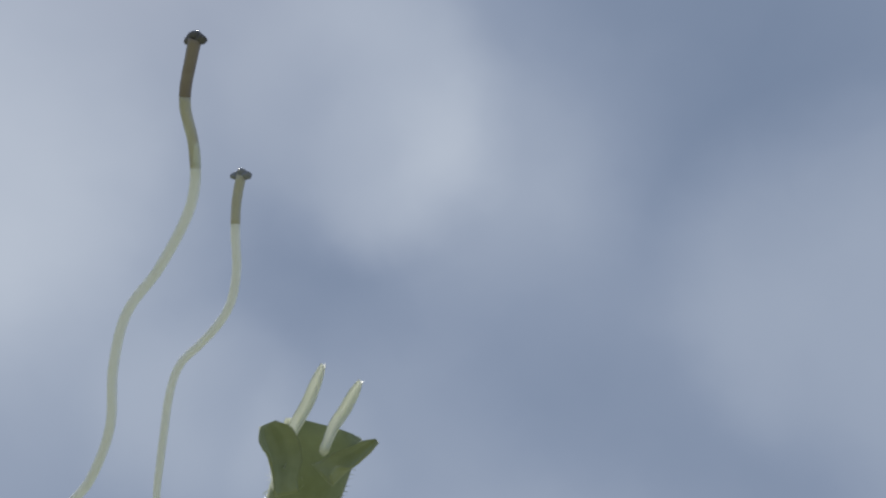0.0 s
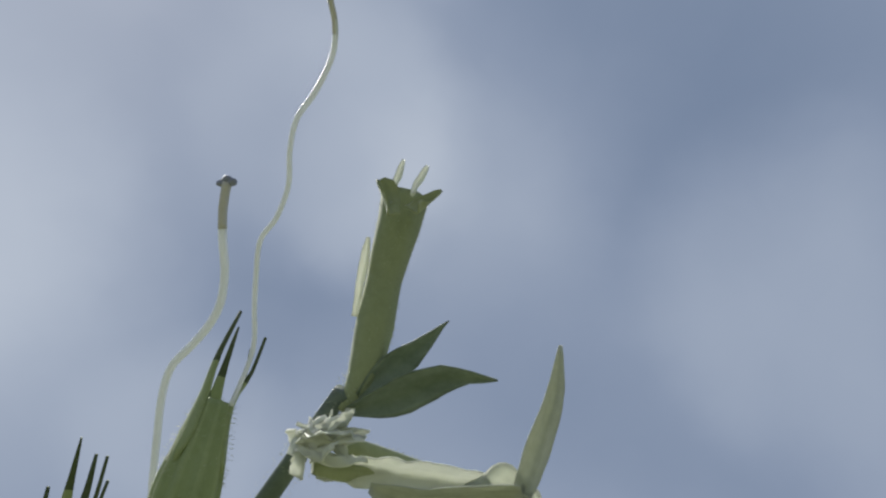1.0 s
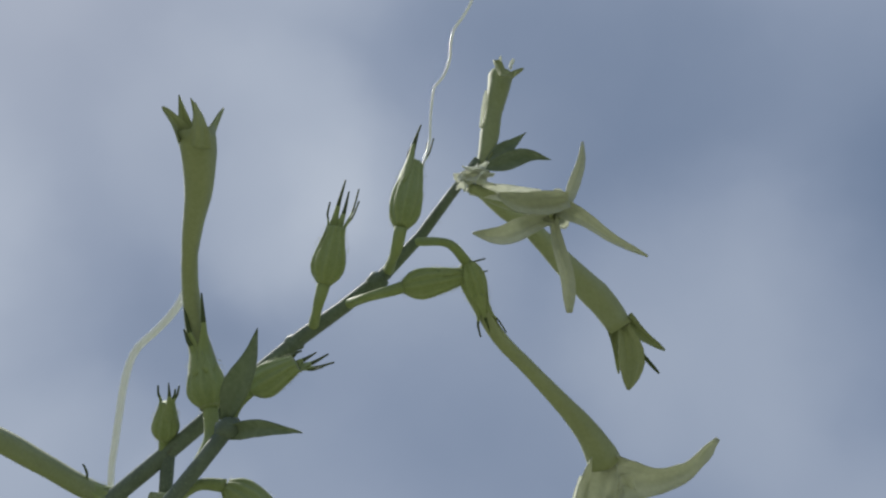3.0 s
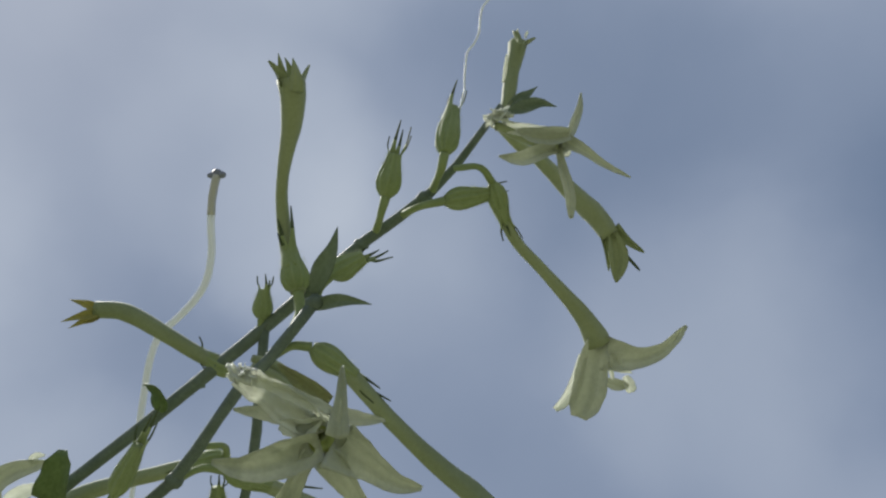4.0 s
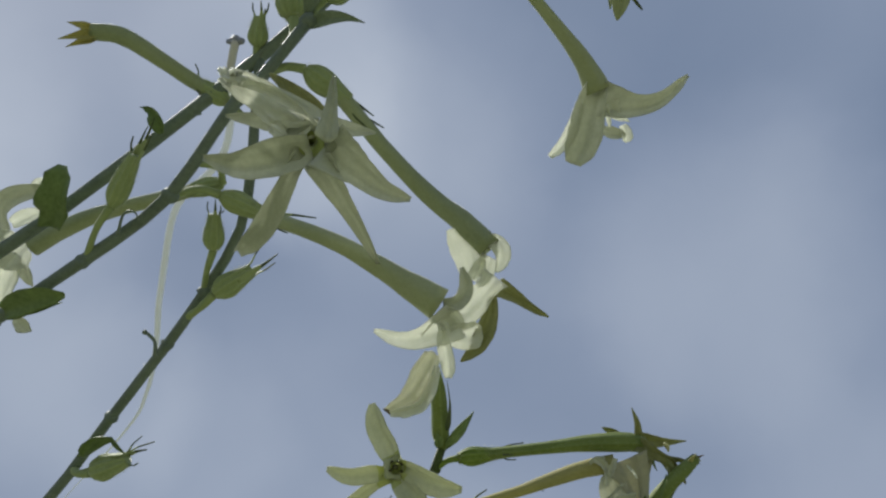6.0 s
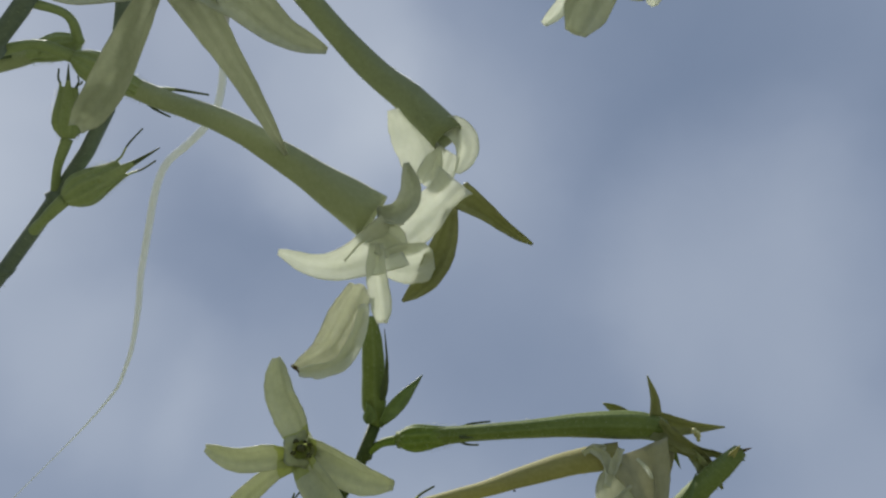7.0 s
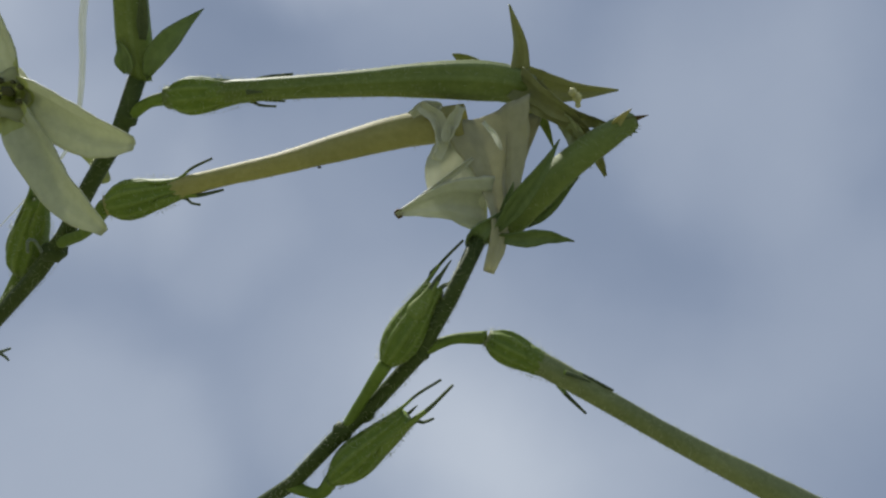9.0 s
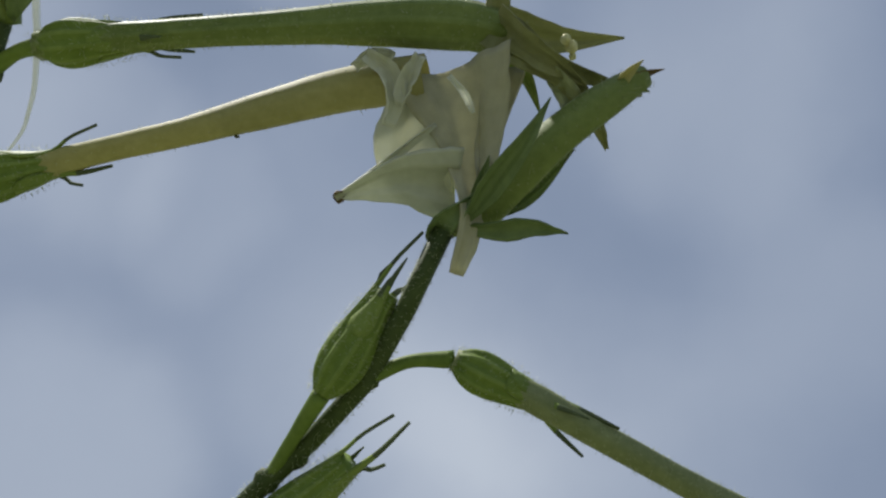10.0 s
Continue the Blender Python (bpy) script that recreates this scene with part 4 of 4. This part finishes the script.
       [(-0.0626, 0.0390, 1.2356), (-0.0662, 0.0363, 1.2378), (-0.0719, 0.0321, 1.2413)], ((-0.0825, 0.0268, 1.2461), 0.0034, [(-0.0829, 0.0220, 1.2503), (-0.0797, 0.0300, 1.2401), (-0.0874, 0.0239, 1.2504)]),
       [([(-0.1156, 0.0120, 1.2567), (-0.1212, 0.0107, 1.2581), (-0.1272, 0.0106, 1.2603)], 0.0036, "lobe", dict(cup=0.3, skin=TUBE_FADED)),
        ([(-0.1150, 0.0120, 1.2547), (-0.1212, 0.0115, 1.2529), (-0.1271, 0.0107, 1.2495)], 0.0040, "lobe", dict(cup=0.3, skin=TUBE_FADED)),
        ([(-0.1154, 0.0133, 1.2549), (-0.1207, 0.0138, 1.2529), (-0.1254, 0.0137, 1.2492)], 0.0036, "lobe", dict(cup=0.3, skin=TUBE_FADED))],
       label="closed tube flower yellowing at its pointed mouth")
seed_pod(third, [(-0.0845, 0.0832, 1.1955), (-0.0823, 0.0772, 1.2007), (-0.0797, 0.0720, 1.2065)], (-0.0786, 0.0617, 1.2147), 0.0037,
         [(-0.0805, 0.0578, 1.2171), (-0.0774, 0.0563, 1.2169), (-0.0750, 0.0607, 1.2158), (-0.0765, 0.0601, 1.2174)], "small ribbed green pod on the dark stalk")
seed_pod(third, [(-0.0893, 0.0899, 1.1880), (-0.0841, 0.0847, 1.1904), (-0.0793, 0.0814, 1.1934)], (-0.0662, 0.0784, 1.2025), 0.0043,
         [(-0.0571, 0.0760, 1.2079), (-0.0586, 0.0760, 1.2061), (-0.0612, 0.0718, 1.2107), (-0.0585, 0.0791, 1.2063)], "plump ribbed green pod with dark tips")
seed_pod(third, [(-0.1365, 0.1298, 1.1520), (-0.1315, 0.1292, 1.1491), (-0.1263, 0.1278, 1.1489)], (-0.1125, 0.1242, 1.1519), 0.0046,
         [(-0.1024, 0.1194, 1.1561), (-0.1070, 0.1180, 1.1577), (-0.1083, 0.1241, 1.1502), (-0.1058, 0.1227, 1.1548)], "plump ribbed green pod with dark tips")
bract(third, [(-0.1311, 0.1257, 1.1541), (-0.1246, 0.1188, 1.1556), (-0.1165, 0.1153, 1.1555), (-0.1119, 0.1182, 1.1509)], 0.0058, FACE, "small dark green leaf curled over", 0.5, 0.3)
bm = bmesh.new()
sweep(bm, [(-0.1021, 0.0989, 1.1795), (-0.1015, 0.0940, 1.1823), (-0.1042, 0.0917, 1.1845)], [0.0008, 0.0006, 0.0007], 10, 8)
lump(bm, (-0.1049, 0.0915, 1.1847), 0.0010)
part("stub", bm, STEM_HAZED, third, "short broken dark stalklet")

# ---- the fourth stalk, seen close ----
foot, low = down_to_soil((-0.0542, 0.1719, 1.0997), (-0.10, 0.10))
fourth = thing("tobacco_stalk", foot, "bright green stalk with a white star flower and level flowers", "flowering plant", GROUP)
# close stalk: calyx copies without the haze put into the others
SKINS[fourth.name] = [CALYX_CLEAR, RIB_CLEAR]
stem(fourth, [*low, (-0.0542, 0.1719, 1.0997), (-0.0409, 0.1608, 1.1093), (-0.0295, 0.1515, 1.1167), (-0.0162, 0.1393, 1.1251), (-0.0073, 0.1284, 1.1347), (-0.0012, 0.1219, 1.1426), (0.0017, 0.1163, 1.1492)],
     [0.0042, 0.0036, 0.0028, 0.0021, 0.0019, 0.0018, 0.0016, 0.0015], STEM_CLEAR,
     nodes=[((-0.0150, 0.1402, 1.1236), 0.0019), ((-0.0336, 0.1566, 1.1139), 0.0019), ((0.0003, 0.1213, 1.1439), 0.0016)])
# tall narrow bud at its tip
flower(fourth, [(0.0021, 0.1176, 1.1498), (0.0014, 0.1123, 1.1545), (0.0012, 0.1059, 1.1610), (0.0007, 0.1007, 1.1663), (0.0004, 0.0977, 1.1694)], [0.0016, 0.0031, 0.0030, 0.0029, 0.0026, 0.0015], TUBE_CLEAR, label="long narrow green bud", name="bud", number=160, ribs=6,
       petals=[([(0.0039, 0.1102, 1.1531), (0.0050, 0.1027, 1.1587), (0.0041, 0.0986, 1.1664)], 0.0022, "sepal", dict(cup=0.2, skin=TOOTH)),
               ([(0.0004, 0.1147, 1.1490), (0.0009, 0.1111, 1.1505), (-0.0002, 0.1095, 1.1521)], 0.0036, "leaf", dict(cup=0.3, skin=LEAF))])
bract(fourth, [(0.0033, 0.1163, 1.1496), (0.0061, 0.1122, 1.1514), (0.0099, 0.1096, 1.1550), (0.0135, 0.1092, 1.1600)], 0.0042, FACE, "pointed green bract", 0.3)
# level green flower
flower(fourth, [(0.0077, 0.1171, 1.1459), (0.0210, 0.1142, 1.1460), (0.0375, 0.1113, 1.1461), (0.0512, 0.1095, 1.1465), (0.0596, 0.1079, 1.1459), (0.0670, 0.1079, 1.1458), (0.0718, 0.1091, 1.1452)], [0.0020, 0.0022, 0.0019, 0.0020, 0.0023, 0.0029, 0.0033, 0.0027], TUBE_CLEAR,
       [(0.0003, 0.1213, 1.1439), (0.0036, 0.1188, 1.1458), (0.0077, 0.1171, 1.1459)], ((0.0221, 0.1143, 1.1461), 0.0032, [(0.0306, 0.1119, 1.1486), (0.0278, 0.1152, 1.1439), (0.0265, 0.1105, 1.1433), (0.0286, 0.1174, 1.1468)]),
       [([(0.0692, 0.1070, 1.1478), (0.0689, 0.1034, 1.1507), (0.0669, 0.0974, 1.1531)], 0.0042, "tri", dict(cup=0.3, face=(0.5, -0.6, -0.5))),
        ([(0.0703, 0.1104, 1.1484), (0.0786, 0.1113, 1.1477), (0.0867, 0.1089, 1.1464)], 0.0066, "tri", dict(cup=0.2)),
        ([(0.0697, 0.1061, 1.1445), (0.0734, 0.1062, 1.1411), (0.0783, 0.1085, 1.1392), (0.0825, 0.1130, 1.1380), (0.0859, 0.1183, 1.1353)], 0.0062, "horn", dict(cup=0.4, ripple=0.25, skin=PETAL_BACK)),
        ([(0.0717, 0.1058, 1.1434), (0.0768, 0.1069, 1.1399), (0.0831, 0.1098, 1.1400), (0.0893, 0.1120, 1.1397)], 0.0046, "horn", dict(cup=0.5, ripple=0.25, skin=PETAL_BACK)),
        ([(0.0766, 0.1084, 1.1400), (0.0792, 0.1103, 1.1376), (0.0803, 0.1134, 1.1361)], 0.0034, "strap", dict(cup=0.4, ripple=0.4, skin=TUBE_HAZED)),
        ([(0.0697, 0.1099, 1.1459), (0.0742, 0.1142, 1.1440), (0.0774, 0.1197, 1.1409)], 0.0036, "tri", dict(cup=0.4, skin=TUBE_CLEAR)),
        ([(0.0655, 0.1099, 1.1498), (0.0619, 0.1098, 1.1514), (0.0582, 0.1089, 1.1524)], 0.0026, "petal", dict(cup=0.4, skin=PETAL_BACK))],
       PETAL_BACK, FACE, "long level green flower with narrow rolled-back petals", number=420, ribs=8)
J = fourth.children[-1]
for at, r in (((0.0787, 0.1080, 1.1447), 0.0007), ((0.0796, 0.1086, 1.1441), 0.0008), ((0.0798, 0.1095, 1.1433), 0.0005)):
    bm = bmesh.new()
    lump(bm, at, r, (1, 1, 1.2), 0.3)
    part("anther", bm, POLLEN, J, "pale yellow anther")
# level fading flower
flower(fourth, [(-0.0003, 0.1220, 1.1259), (0.0080, 0.1224, 1.1290), (0.0176, 0.1206, 1.1316), (0.0275, 0.1188, 1.1337), (0.0372, 0.1170, 1.1362), (0.0468, 0.1147, 1.1384), (0.0549, 0.1127, 1.1394), (0.0610, 0.1112, 1.1396)], [0.0018, 0.0021, 0.0017, 0.0018, 0.0021, 0.0026, 0.0029, 0.0032], TUBE_FADED,
       [(-0.0131, 0.1379, 1.1233), (-0.0065, 0.1297, 1.1246), (-0.0003, 0.1220, 1.1259)], ((0.0116, 0.1219, 1.1301), 0.0033, [(0.0172, 0.1192, 1.1350), (0.0151, 0.1243, 1.1284), (0.0194, 0.1220, 1.1304)]),
       [([(0.0642, 0.1094, 1.1402), (0.0660, 0.1110, 1.1345), (0.0671, 0.1126, 1.1288), (0.0676, 0.1145, 1.1226), (0.0658, 0.1172, 1.1148)], 0.0165, "drape", dict(cup=0.22, ripple=0.10, twist=0.25, count=24, skin=PETAL_OLD)),
        ([(0.0604, 0.1128, 1.1372), (0.0596, 0.1146, 1.1320), (0.0617, 0.1159, 1.1280), (0.0644, 0.1171, 1.1246)], 0.0104, "broad", dict(cup=0.2, ripple=0.10)),
        ([(0.0655, 0.1148, 1.1266), (0.0596, 0.1140, 1.1262), (0.0547, 0.1148, 1.1250), (0.0503, 0.1166, 1.1244)], 0.0110, "tri", dict(cup=0.2, ripple=0.07, skin=PETAL)),
        ([(0.0503, 0.1166, 1.1244), (0.0536, 0.1148, 1.1262), (0.0577, 0.1127, 1.1288), (0.0624, 0.1103, 1.1320)], 0.0012, "strip", dict(cup=0.6, thick=0.0005, skin=PETAL_FADED)),
        ([(0.0535, 0.1068, 1.1395), (0.0561, 0.1074, 1.1375), (0.0568, 0.1086, 1.1341), (0.0561, 0.1098, 1.1310)], 0.0030, "strap", dict(cup=0.5, ripple=0.25, twist=0.8, skin=PETAL_FADED)),
        ([(0.0600, 0.1058, 1.1388), (0.0590, 0.1071, 1.1362), (0.0582, 0.1086, 1.1332)], 0.0026, "strip", dict(cup=0.5, ripple=0.25, twist=-0.7, skin=PETAL_FADED)),
        ([(0.0519, 0.1092, 1.1393), (0.0538, 0.1077, 1.1400), (0.0570, 0.1066, 1.1396)], 0.0022, "strip", dict(cup=0.5, ripple=0.3)),
        ([(0.0638, 0.1067, 1.1367), (0.0657, 0.1075, 1.1349), (0.0670, 0.1086, 1.1327)], 0.0011, "strip", dict(cup=0.5, ripple=0.1, skin=PETAL_WHITE)),
        ([(0.0707, 0.1100, 1.1414), (0.0695, 0.1116, 1.1348), (0.0685, 0.1130, 1.1286), (0.0687, 0.1140, 1.1227)], 0.0062, "tri", dict(cup=0.35, ripple=0.10, skin=PETAL_OLD)),
        ([(0.0516, 0.1160, 1.1249), (0.0509, 0.1163, 1.1246), (0.0500, 0.1167, 1.1243)], 0.0018, "petal", dict(cup=0.3, ripple=0.4, skin=BROWN))],
       PETAL_FADED, FACE, "fading flower with a yellowed tube and crumpled white petals", number=120)
M = fourth.children[-1]
for at in ((0.0407, 0.1150, 1.1357), (0.0414, 0.1152, 1.1356), (0.0420, 0.1153, 1.1355), (0.0363, 0.1181, 1.1336), (0.0414, 0.1147, 1.1360)):
    bm = bmesh.new()
    lump(bm, at, 0.00028, (1.2, 1, 0.8), 0.4)
    part("speck", bm, ANTHER, M, "tiny black speck")
# white star seen from the front
flower(fourth, [(-0.0072, 0.1322, 1.1374), (-0.0105, 0.1328, 1.1422), (-0.0150, 0.1270, 1.1448), (-0.0151, 0.1104, 1.1400)], [0.0012, 0.0018, 0.0024, 0.0030], THROAT, label="open white star flower with dark anthers in a green throat", number=40,
       petals=[([(-0.0141, 0.1083, 1.1405), (-0.0170, 0.1067, 1.1462), (-0.0205, 0.1046, 1.1525), (-0.0223, 0.1021, 1.1597)], 0.0085, "ray", dict(ripple=0.05, cup=0.3, skin=PETAL_CREAM, base_to=0.10)),
               ([(-0.0161, 0.1098, 1.1379), (-0.0219, 0.1107, 1.1381), (-0.0298, 0.1119, 1.1379), (-0.0376, 0.1116, 1.1403)], 0.0072, "ray", dict(ripple=0.05, cup=0.3, skin=PETAL_CREAM, base_to=0.12)),
               ([(-0.0158, 0.1105, 1.1367), (-0.0245, 0.1207, 1.1373), (-0.0346, 0.1325, 1.1352), (-0.0458, 0.1447, 1.1324)], 0.0065, "strip", dict(ripple=0.05, cup=0.35, twist=0.5, skin=PETAL_CREAM, base_to=0.14)),
               ([(-0.0136, 0.1104, 1.1368), (-0.0085, 0.1115, 1.1303), (-0.0023, 0.1129, 1.1231), (0.0051, 0.1137, 1.1170)], 0.0088, "ray", dict(ripple=0.05, cup=0.28, skin=PETAL_CREAM, base_to=0.10)),
               ([(-0.0129, 0.1090, 1.1394), (-0.0067, 0.1090, 1.1360), (0.0002, 0.1091, 1.1325), (0.0083, 0.1085, 1.1302)], 0.0092, "ray", dict(ripple=0.05, cup=0.28, skin=PETAL_CREAM, base_to=0.08))])
star_throat(fourth.children[-1], (-0.0139, 0.1080, 1.1381), (0.428, -0.764, -0.483), 0.0043, PETAL_CREAM)
N = fourth.children[-1]
for at, r in (((-0.0138, 0.1071, 1.1381), 0.00090), ((-0.0152, 0.1064, 1.1394), 0.00060), ((-0.0156, 0.1077, 1.1371), 0.00060), ((-0.0119, 0.1068, 1.1388), 0.00050), ((-0.0119, 0.1080, 1.1367), 0.00060), ((-0.0130, 0.1064, 1.1393), 0.00040)):
    bm = bmesh.new()
    lump(bm, at, r, (1.2, 1, 0.9), 0.6)
    part("anther", bm, ANTHER, N, "tiny dark anther")
seed_pod(fourth, [(-0.0353, 0.1580, 1.1146), (-0.0315, 0.1542, 1.1199), (-0.0266, 0.1485, 1.1240)], (-0.0192, 0.1339, 1.1325), 0.0037,
         [(-0.0162, 0.1266, 1.1369), (-0.0146, 0.1269, 1.1350), (-0.0187, 0.1304, 1.1377), (-0.0147, 0.1297, 1.1347)], "ribbed green pod half behind the star flower")
bm = bmesh.new()
sweep(bm, [(-0.0345, 0.1582, 1.1104), (-0.0309, 0.1565, 1.1097), (-0.0281, 0.1555, 1.1103)], [0.0005, 0.0004, 0.00025], 10, 8)
sweep(bm, [(-0.0309, 0.1565, 1.1097), (-0.0295, 0.1569, 1.1090), (-0.0287, 0.1574, 1.1083)], [0.0004, 0.0003, 0.0002], 8, 8)
part("stub", bm, STEM_HAZED, fourth, "short forked dry stalklet")
bm = bmesh.new()
sweep(bm, [(-0.0205, 0.1379, 1.1238), (-0.0180, 0.1328, 1.1236), (-0.0166, 0.1323, 1.1236), (-0.0174, 0.1370, 1.1236)], [0.0003, 0.0003, 0.0003, 0.0003], 14, 8)
part("tendril", bm, STEM_HAZED, fourth, "small curled dark stalklet")

# ---- the fifth stalk, nearest ----
foot, low = down_to_soil((0.0231, 0.1550, 1.0727), (-0.08, 0.08))
fifth = thing("tobacco_stalk", foot, "green stalk with ribbed buds and a long drooping tube flower", "flowering plant", GROUP)
# nearest stalk: haze-free calyx copies here too
SKINS[fifth.name] = [CALYX_CLEAR, RIB_CLEAR]
stem(fifth, [*low, (0.0231, 0.1550, 1.0727), (0.0325, 0.1448, 1.0826), (0.0415, 0.1369, 1.0911), (0.0485, 0.1316, 1.0966), (0.0552, 0.1257, 1.1031), (0.0589, 0.1211, 1.1090), (0.0624, 0.1172, 1.1160), (0.0641, 0.1153, 1.1199)],
     [0.0042, 0.0036, 0.0024, 0.0016, 0.0015, 0.0015, 0.0014, 0.0013], STEM_CLEAR,
     nodes=[((0.0468, 0.1331, 1.0956), 0.0014), ((0.0567, 0.1260, 1.1037), 0.0013), ((0.0436, 0.1352, 1.0919), 0.0014)])
# green bud and bracts at its tip
flower(fifth, [(0.0638, 0.1174, 1.1207), (0.0693, 0.1165, 1.1241), (0.0759, 0.1109, 1.1295), (0.0828, 0.1085, 1.1351), (0.0883, 0.1085, 1.1397)], [0.0012, 0.0027, 0.0027, 0.0025, 0.0023, 0.0017], TUBE_CLEAR, label="closed green tube flower with a ragged brown mouth", number=220,
       petals=[([(0.0858, 0.1073, 1.1378), (0.0886, 0.1073, 1.1394), (0.0908, 0.1070, 1.1400)], 0.0016, "lobe", dict(cup=0.3, skin=BROWN)),
               ([(0.0847, 0.1070, 1.1372), (0.0862, 0.1054, 1.1384), (0.0875, 0.1050, 1.1395)], 0.0016, "lobe", dict(cup=0.3, skin=TUBE_FADED)),
               ([(0.0859, 0.1080, 1.1367), (0.0878, 0.1084, 1.1377), (0.0893, 0.1088, 1.1378)], 0.0018, "lobe", dict(cup=0.3, skin=TUBE_CLEAR)),
               ([(0.0668, 0.1155, 1.1214), (0.0700, 0.1094, 1.1245), (0.0730, 0.1050, 1.1274), (0.0755, 0.1034, 1.1317)], 0.0036, "leaf", dict(cup=0.4, skin=LEAF)),
               ([(0.0703, 0.1174, 1.1231), (0.0754, 0.1144, 1.1265), (0.0797, 0.1109, 1.1297)], 0.0030, "leaf", dict(cup=0.4, skin=LEAF)),
               ([(0.0678, 0.1165, 1.1230), (0.0684, 0.1133, 1.1255), (0.0692, 0.1110, 1.1283)], 0.0022, "leaf", dict(cup=0.4, skin=LEAF))])
bract(fifth, [(0.0669, 0.1161, 1.1208), (0.0707, 0.1148, 1.1203), (0.0748, 0.1143, 1.1207), (0.0797, 0.1166, 1.1211)], 0.0032, FACE, "narrow dark green bract", 0.4)
bract(fifth, [(0.0627, 0.1186, 1.1197), (0.0639, 0.1144, 1.1205), (0.0666, 0.1136, 1.1229), (0.0679, 0.1132, 1.1243)], 0.0034, FACE, "narrow dark green bract", 0.4)
seed_pod(fifth, [(0.0436, 0.1344, 1.0927), (0.0468, 0.1299, 1.0970), (0.0502, 0.1252, 1.1014)], (0.0575, 0.1199, 1.1131), 0.0031,
         [(0.0616, 0.1164, 1.1200), (0.0598, 0.1171, 1.1166), (0.0578, 0.1185, 1.1163), (0.0608, 0.1221, 1.1159), (0.0581, 0.1178, 1.1143)], "slim ribbed green pod with long dark tips", number=260)
seed_pod(fifth, [(0.0374, 0.1432, 1.0813), (0.0395, 0.1412, 1.0830), (0.0418, 0.1390, 1.0851)], (0.0538, 0.1308, 1.0943), 0.0031,
         [(0.0592, 0.1264, 1.0995), (0.0612, 0.1257, 1.0985), (0.0584, 0.1307, 1.0942), (0.0555, 0.1318, 1.0965)], "slim ribbed green pod with long dark tips", number=260)
flower(fifth, [(0.0663, 0.1233, 1.1060), (0.0749, 0.1239, 1.1024), (0.0840, 0.1245, 1.0978), (0.0988, 0.1302, 1.0923), (0.1131, 0.1349, 1.0873), (0.1247, 0.1395, 1.0835), (0.1357, 0.1439, 1.0797)], [0.0014, 0.0019, 0.0017, 0.0017, 0.0020, 0.0023, 0.0027, 0.0020], TUBE_OLIVE,
       [(0.0567, 0.1263, 1.1033), (0.0607, 0.1243, 1.1057), (0.0663, 0.1233, 1.1060)], ((0.0771, 0.1243, 1.1014), 0.0027, [(0.0865, 0.1234, 1.0983), (0.0833, 0.1298, 1.0961), (0.0823, 0.1206, 1.0986), (0.0823, 0.1297, 1.0992)]),
       label="long pale green tube flower on an arched stalklet", number=420)

# ---- ghost image of the thread, added as a tall pale stalk farther back ----
foot = (-0.98, 1.10, 0.0)
pale = thing("pale_flower_stalk", foot, "ghost image of the thread, as a pale stalk with cap", "plant stalk")
bm = bmesh.new()
# the lower run to the soil is made up to carry it
back = [foot, (-0.97, 1.10, 0.5), (-0.90, 1.08, 1.0), (-0.66, 0.99, 1.40), (-0.4679, 0.8724, 1.5819), (-0.4259, 0.8266, 1.6324), (-0.4105, 0.7783, 1.6823), (-0.4056, 0.7400, 1.7210), (-0.4007, 0.7195, 1.7419), (-0.3936, 0.6903, 1.7718), (-0.3842, 0.6564, 1.8067), (-0.3698, 0.6328, 1.8318), (-0.3442, 0.6179, 1.8498), (-0.3183, 0.6004, 1.8702), (-0.3029, 0.5819, 1.8903), (-0.2954, 0.5553, 1.9178), (-0.2954, 0.5254, 1.9475), (-0.2919, 0.4959, 1.9773), (-0.2848, 0.4756, 1.9982)]
sweep(bm, back, [0.0012] * 8 + [0.0007] * 12 + [0.0016, 0.0030, 0.0044, 0.0050, 0.0052, 0.0054, 0.0056, 0.0058], 200, 12, wobble=0.05)
part("stem", bm, STYLE, pale)
line = spline(back, 200)
bm = bmesh.new()
sweep(bm, [tuple(line[k]) for k in (194, 196, 198, 199)], [0.0059, 0.0060, 0.0061, 0.0064], 10, 12, wobble=0.05)
part("neck", bm, NECK_PALE, pale, "greyish upper end")
bm = bmesh.new()
for off, r in (((0, 0, 0.002), 0.0085), ((-0.008, 0.001, -0.001), 0.0055), ((0.007, 0.0, -0.002), 0.0060)):
    lump(bm, Vector(back[-1]) + Vector(off), r, (1.15, 0.9, 0.75), 0.4)
part("cap", bm, CAP, pale, "grey knobbly cap")

# fine hairs of each stalk
for stalk, bm in list(FUZZ.values()):
    part("fine_hairs", bm, HAIR, stalk, "fine pale hairs", "stuff")
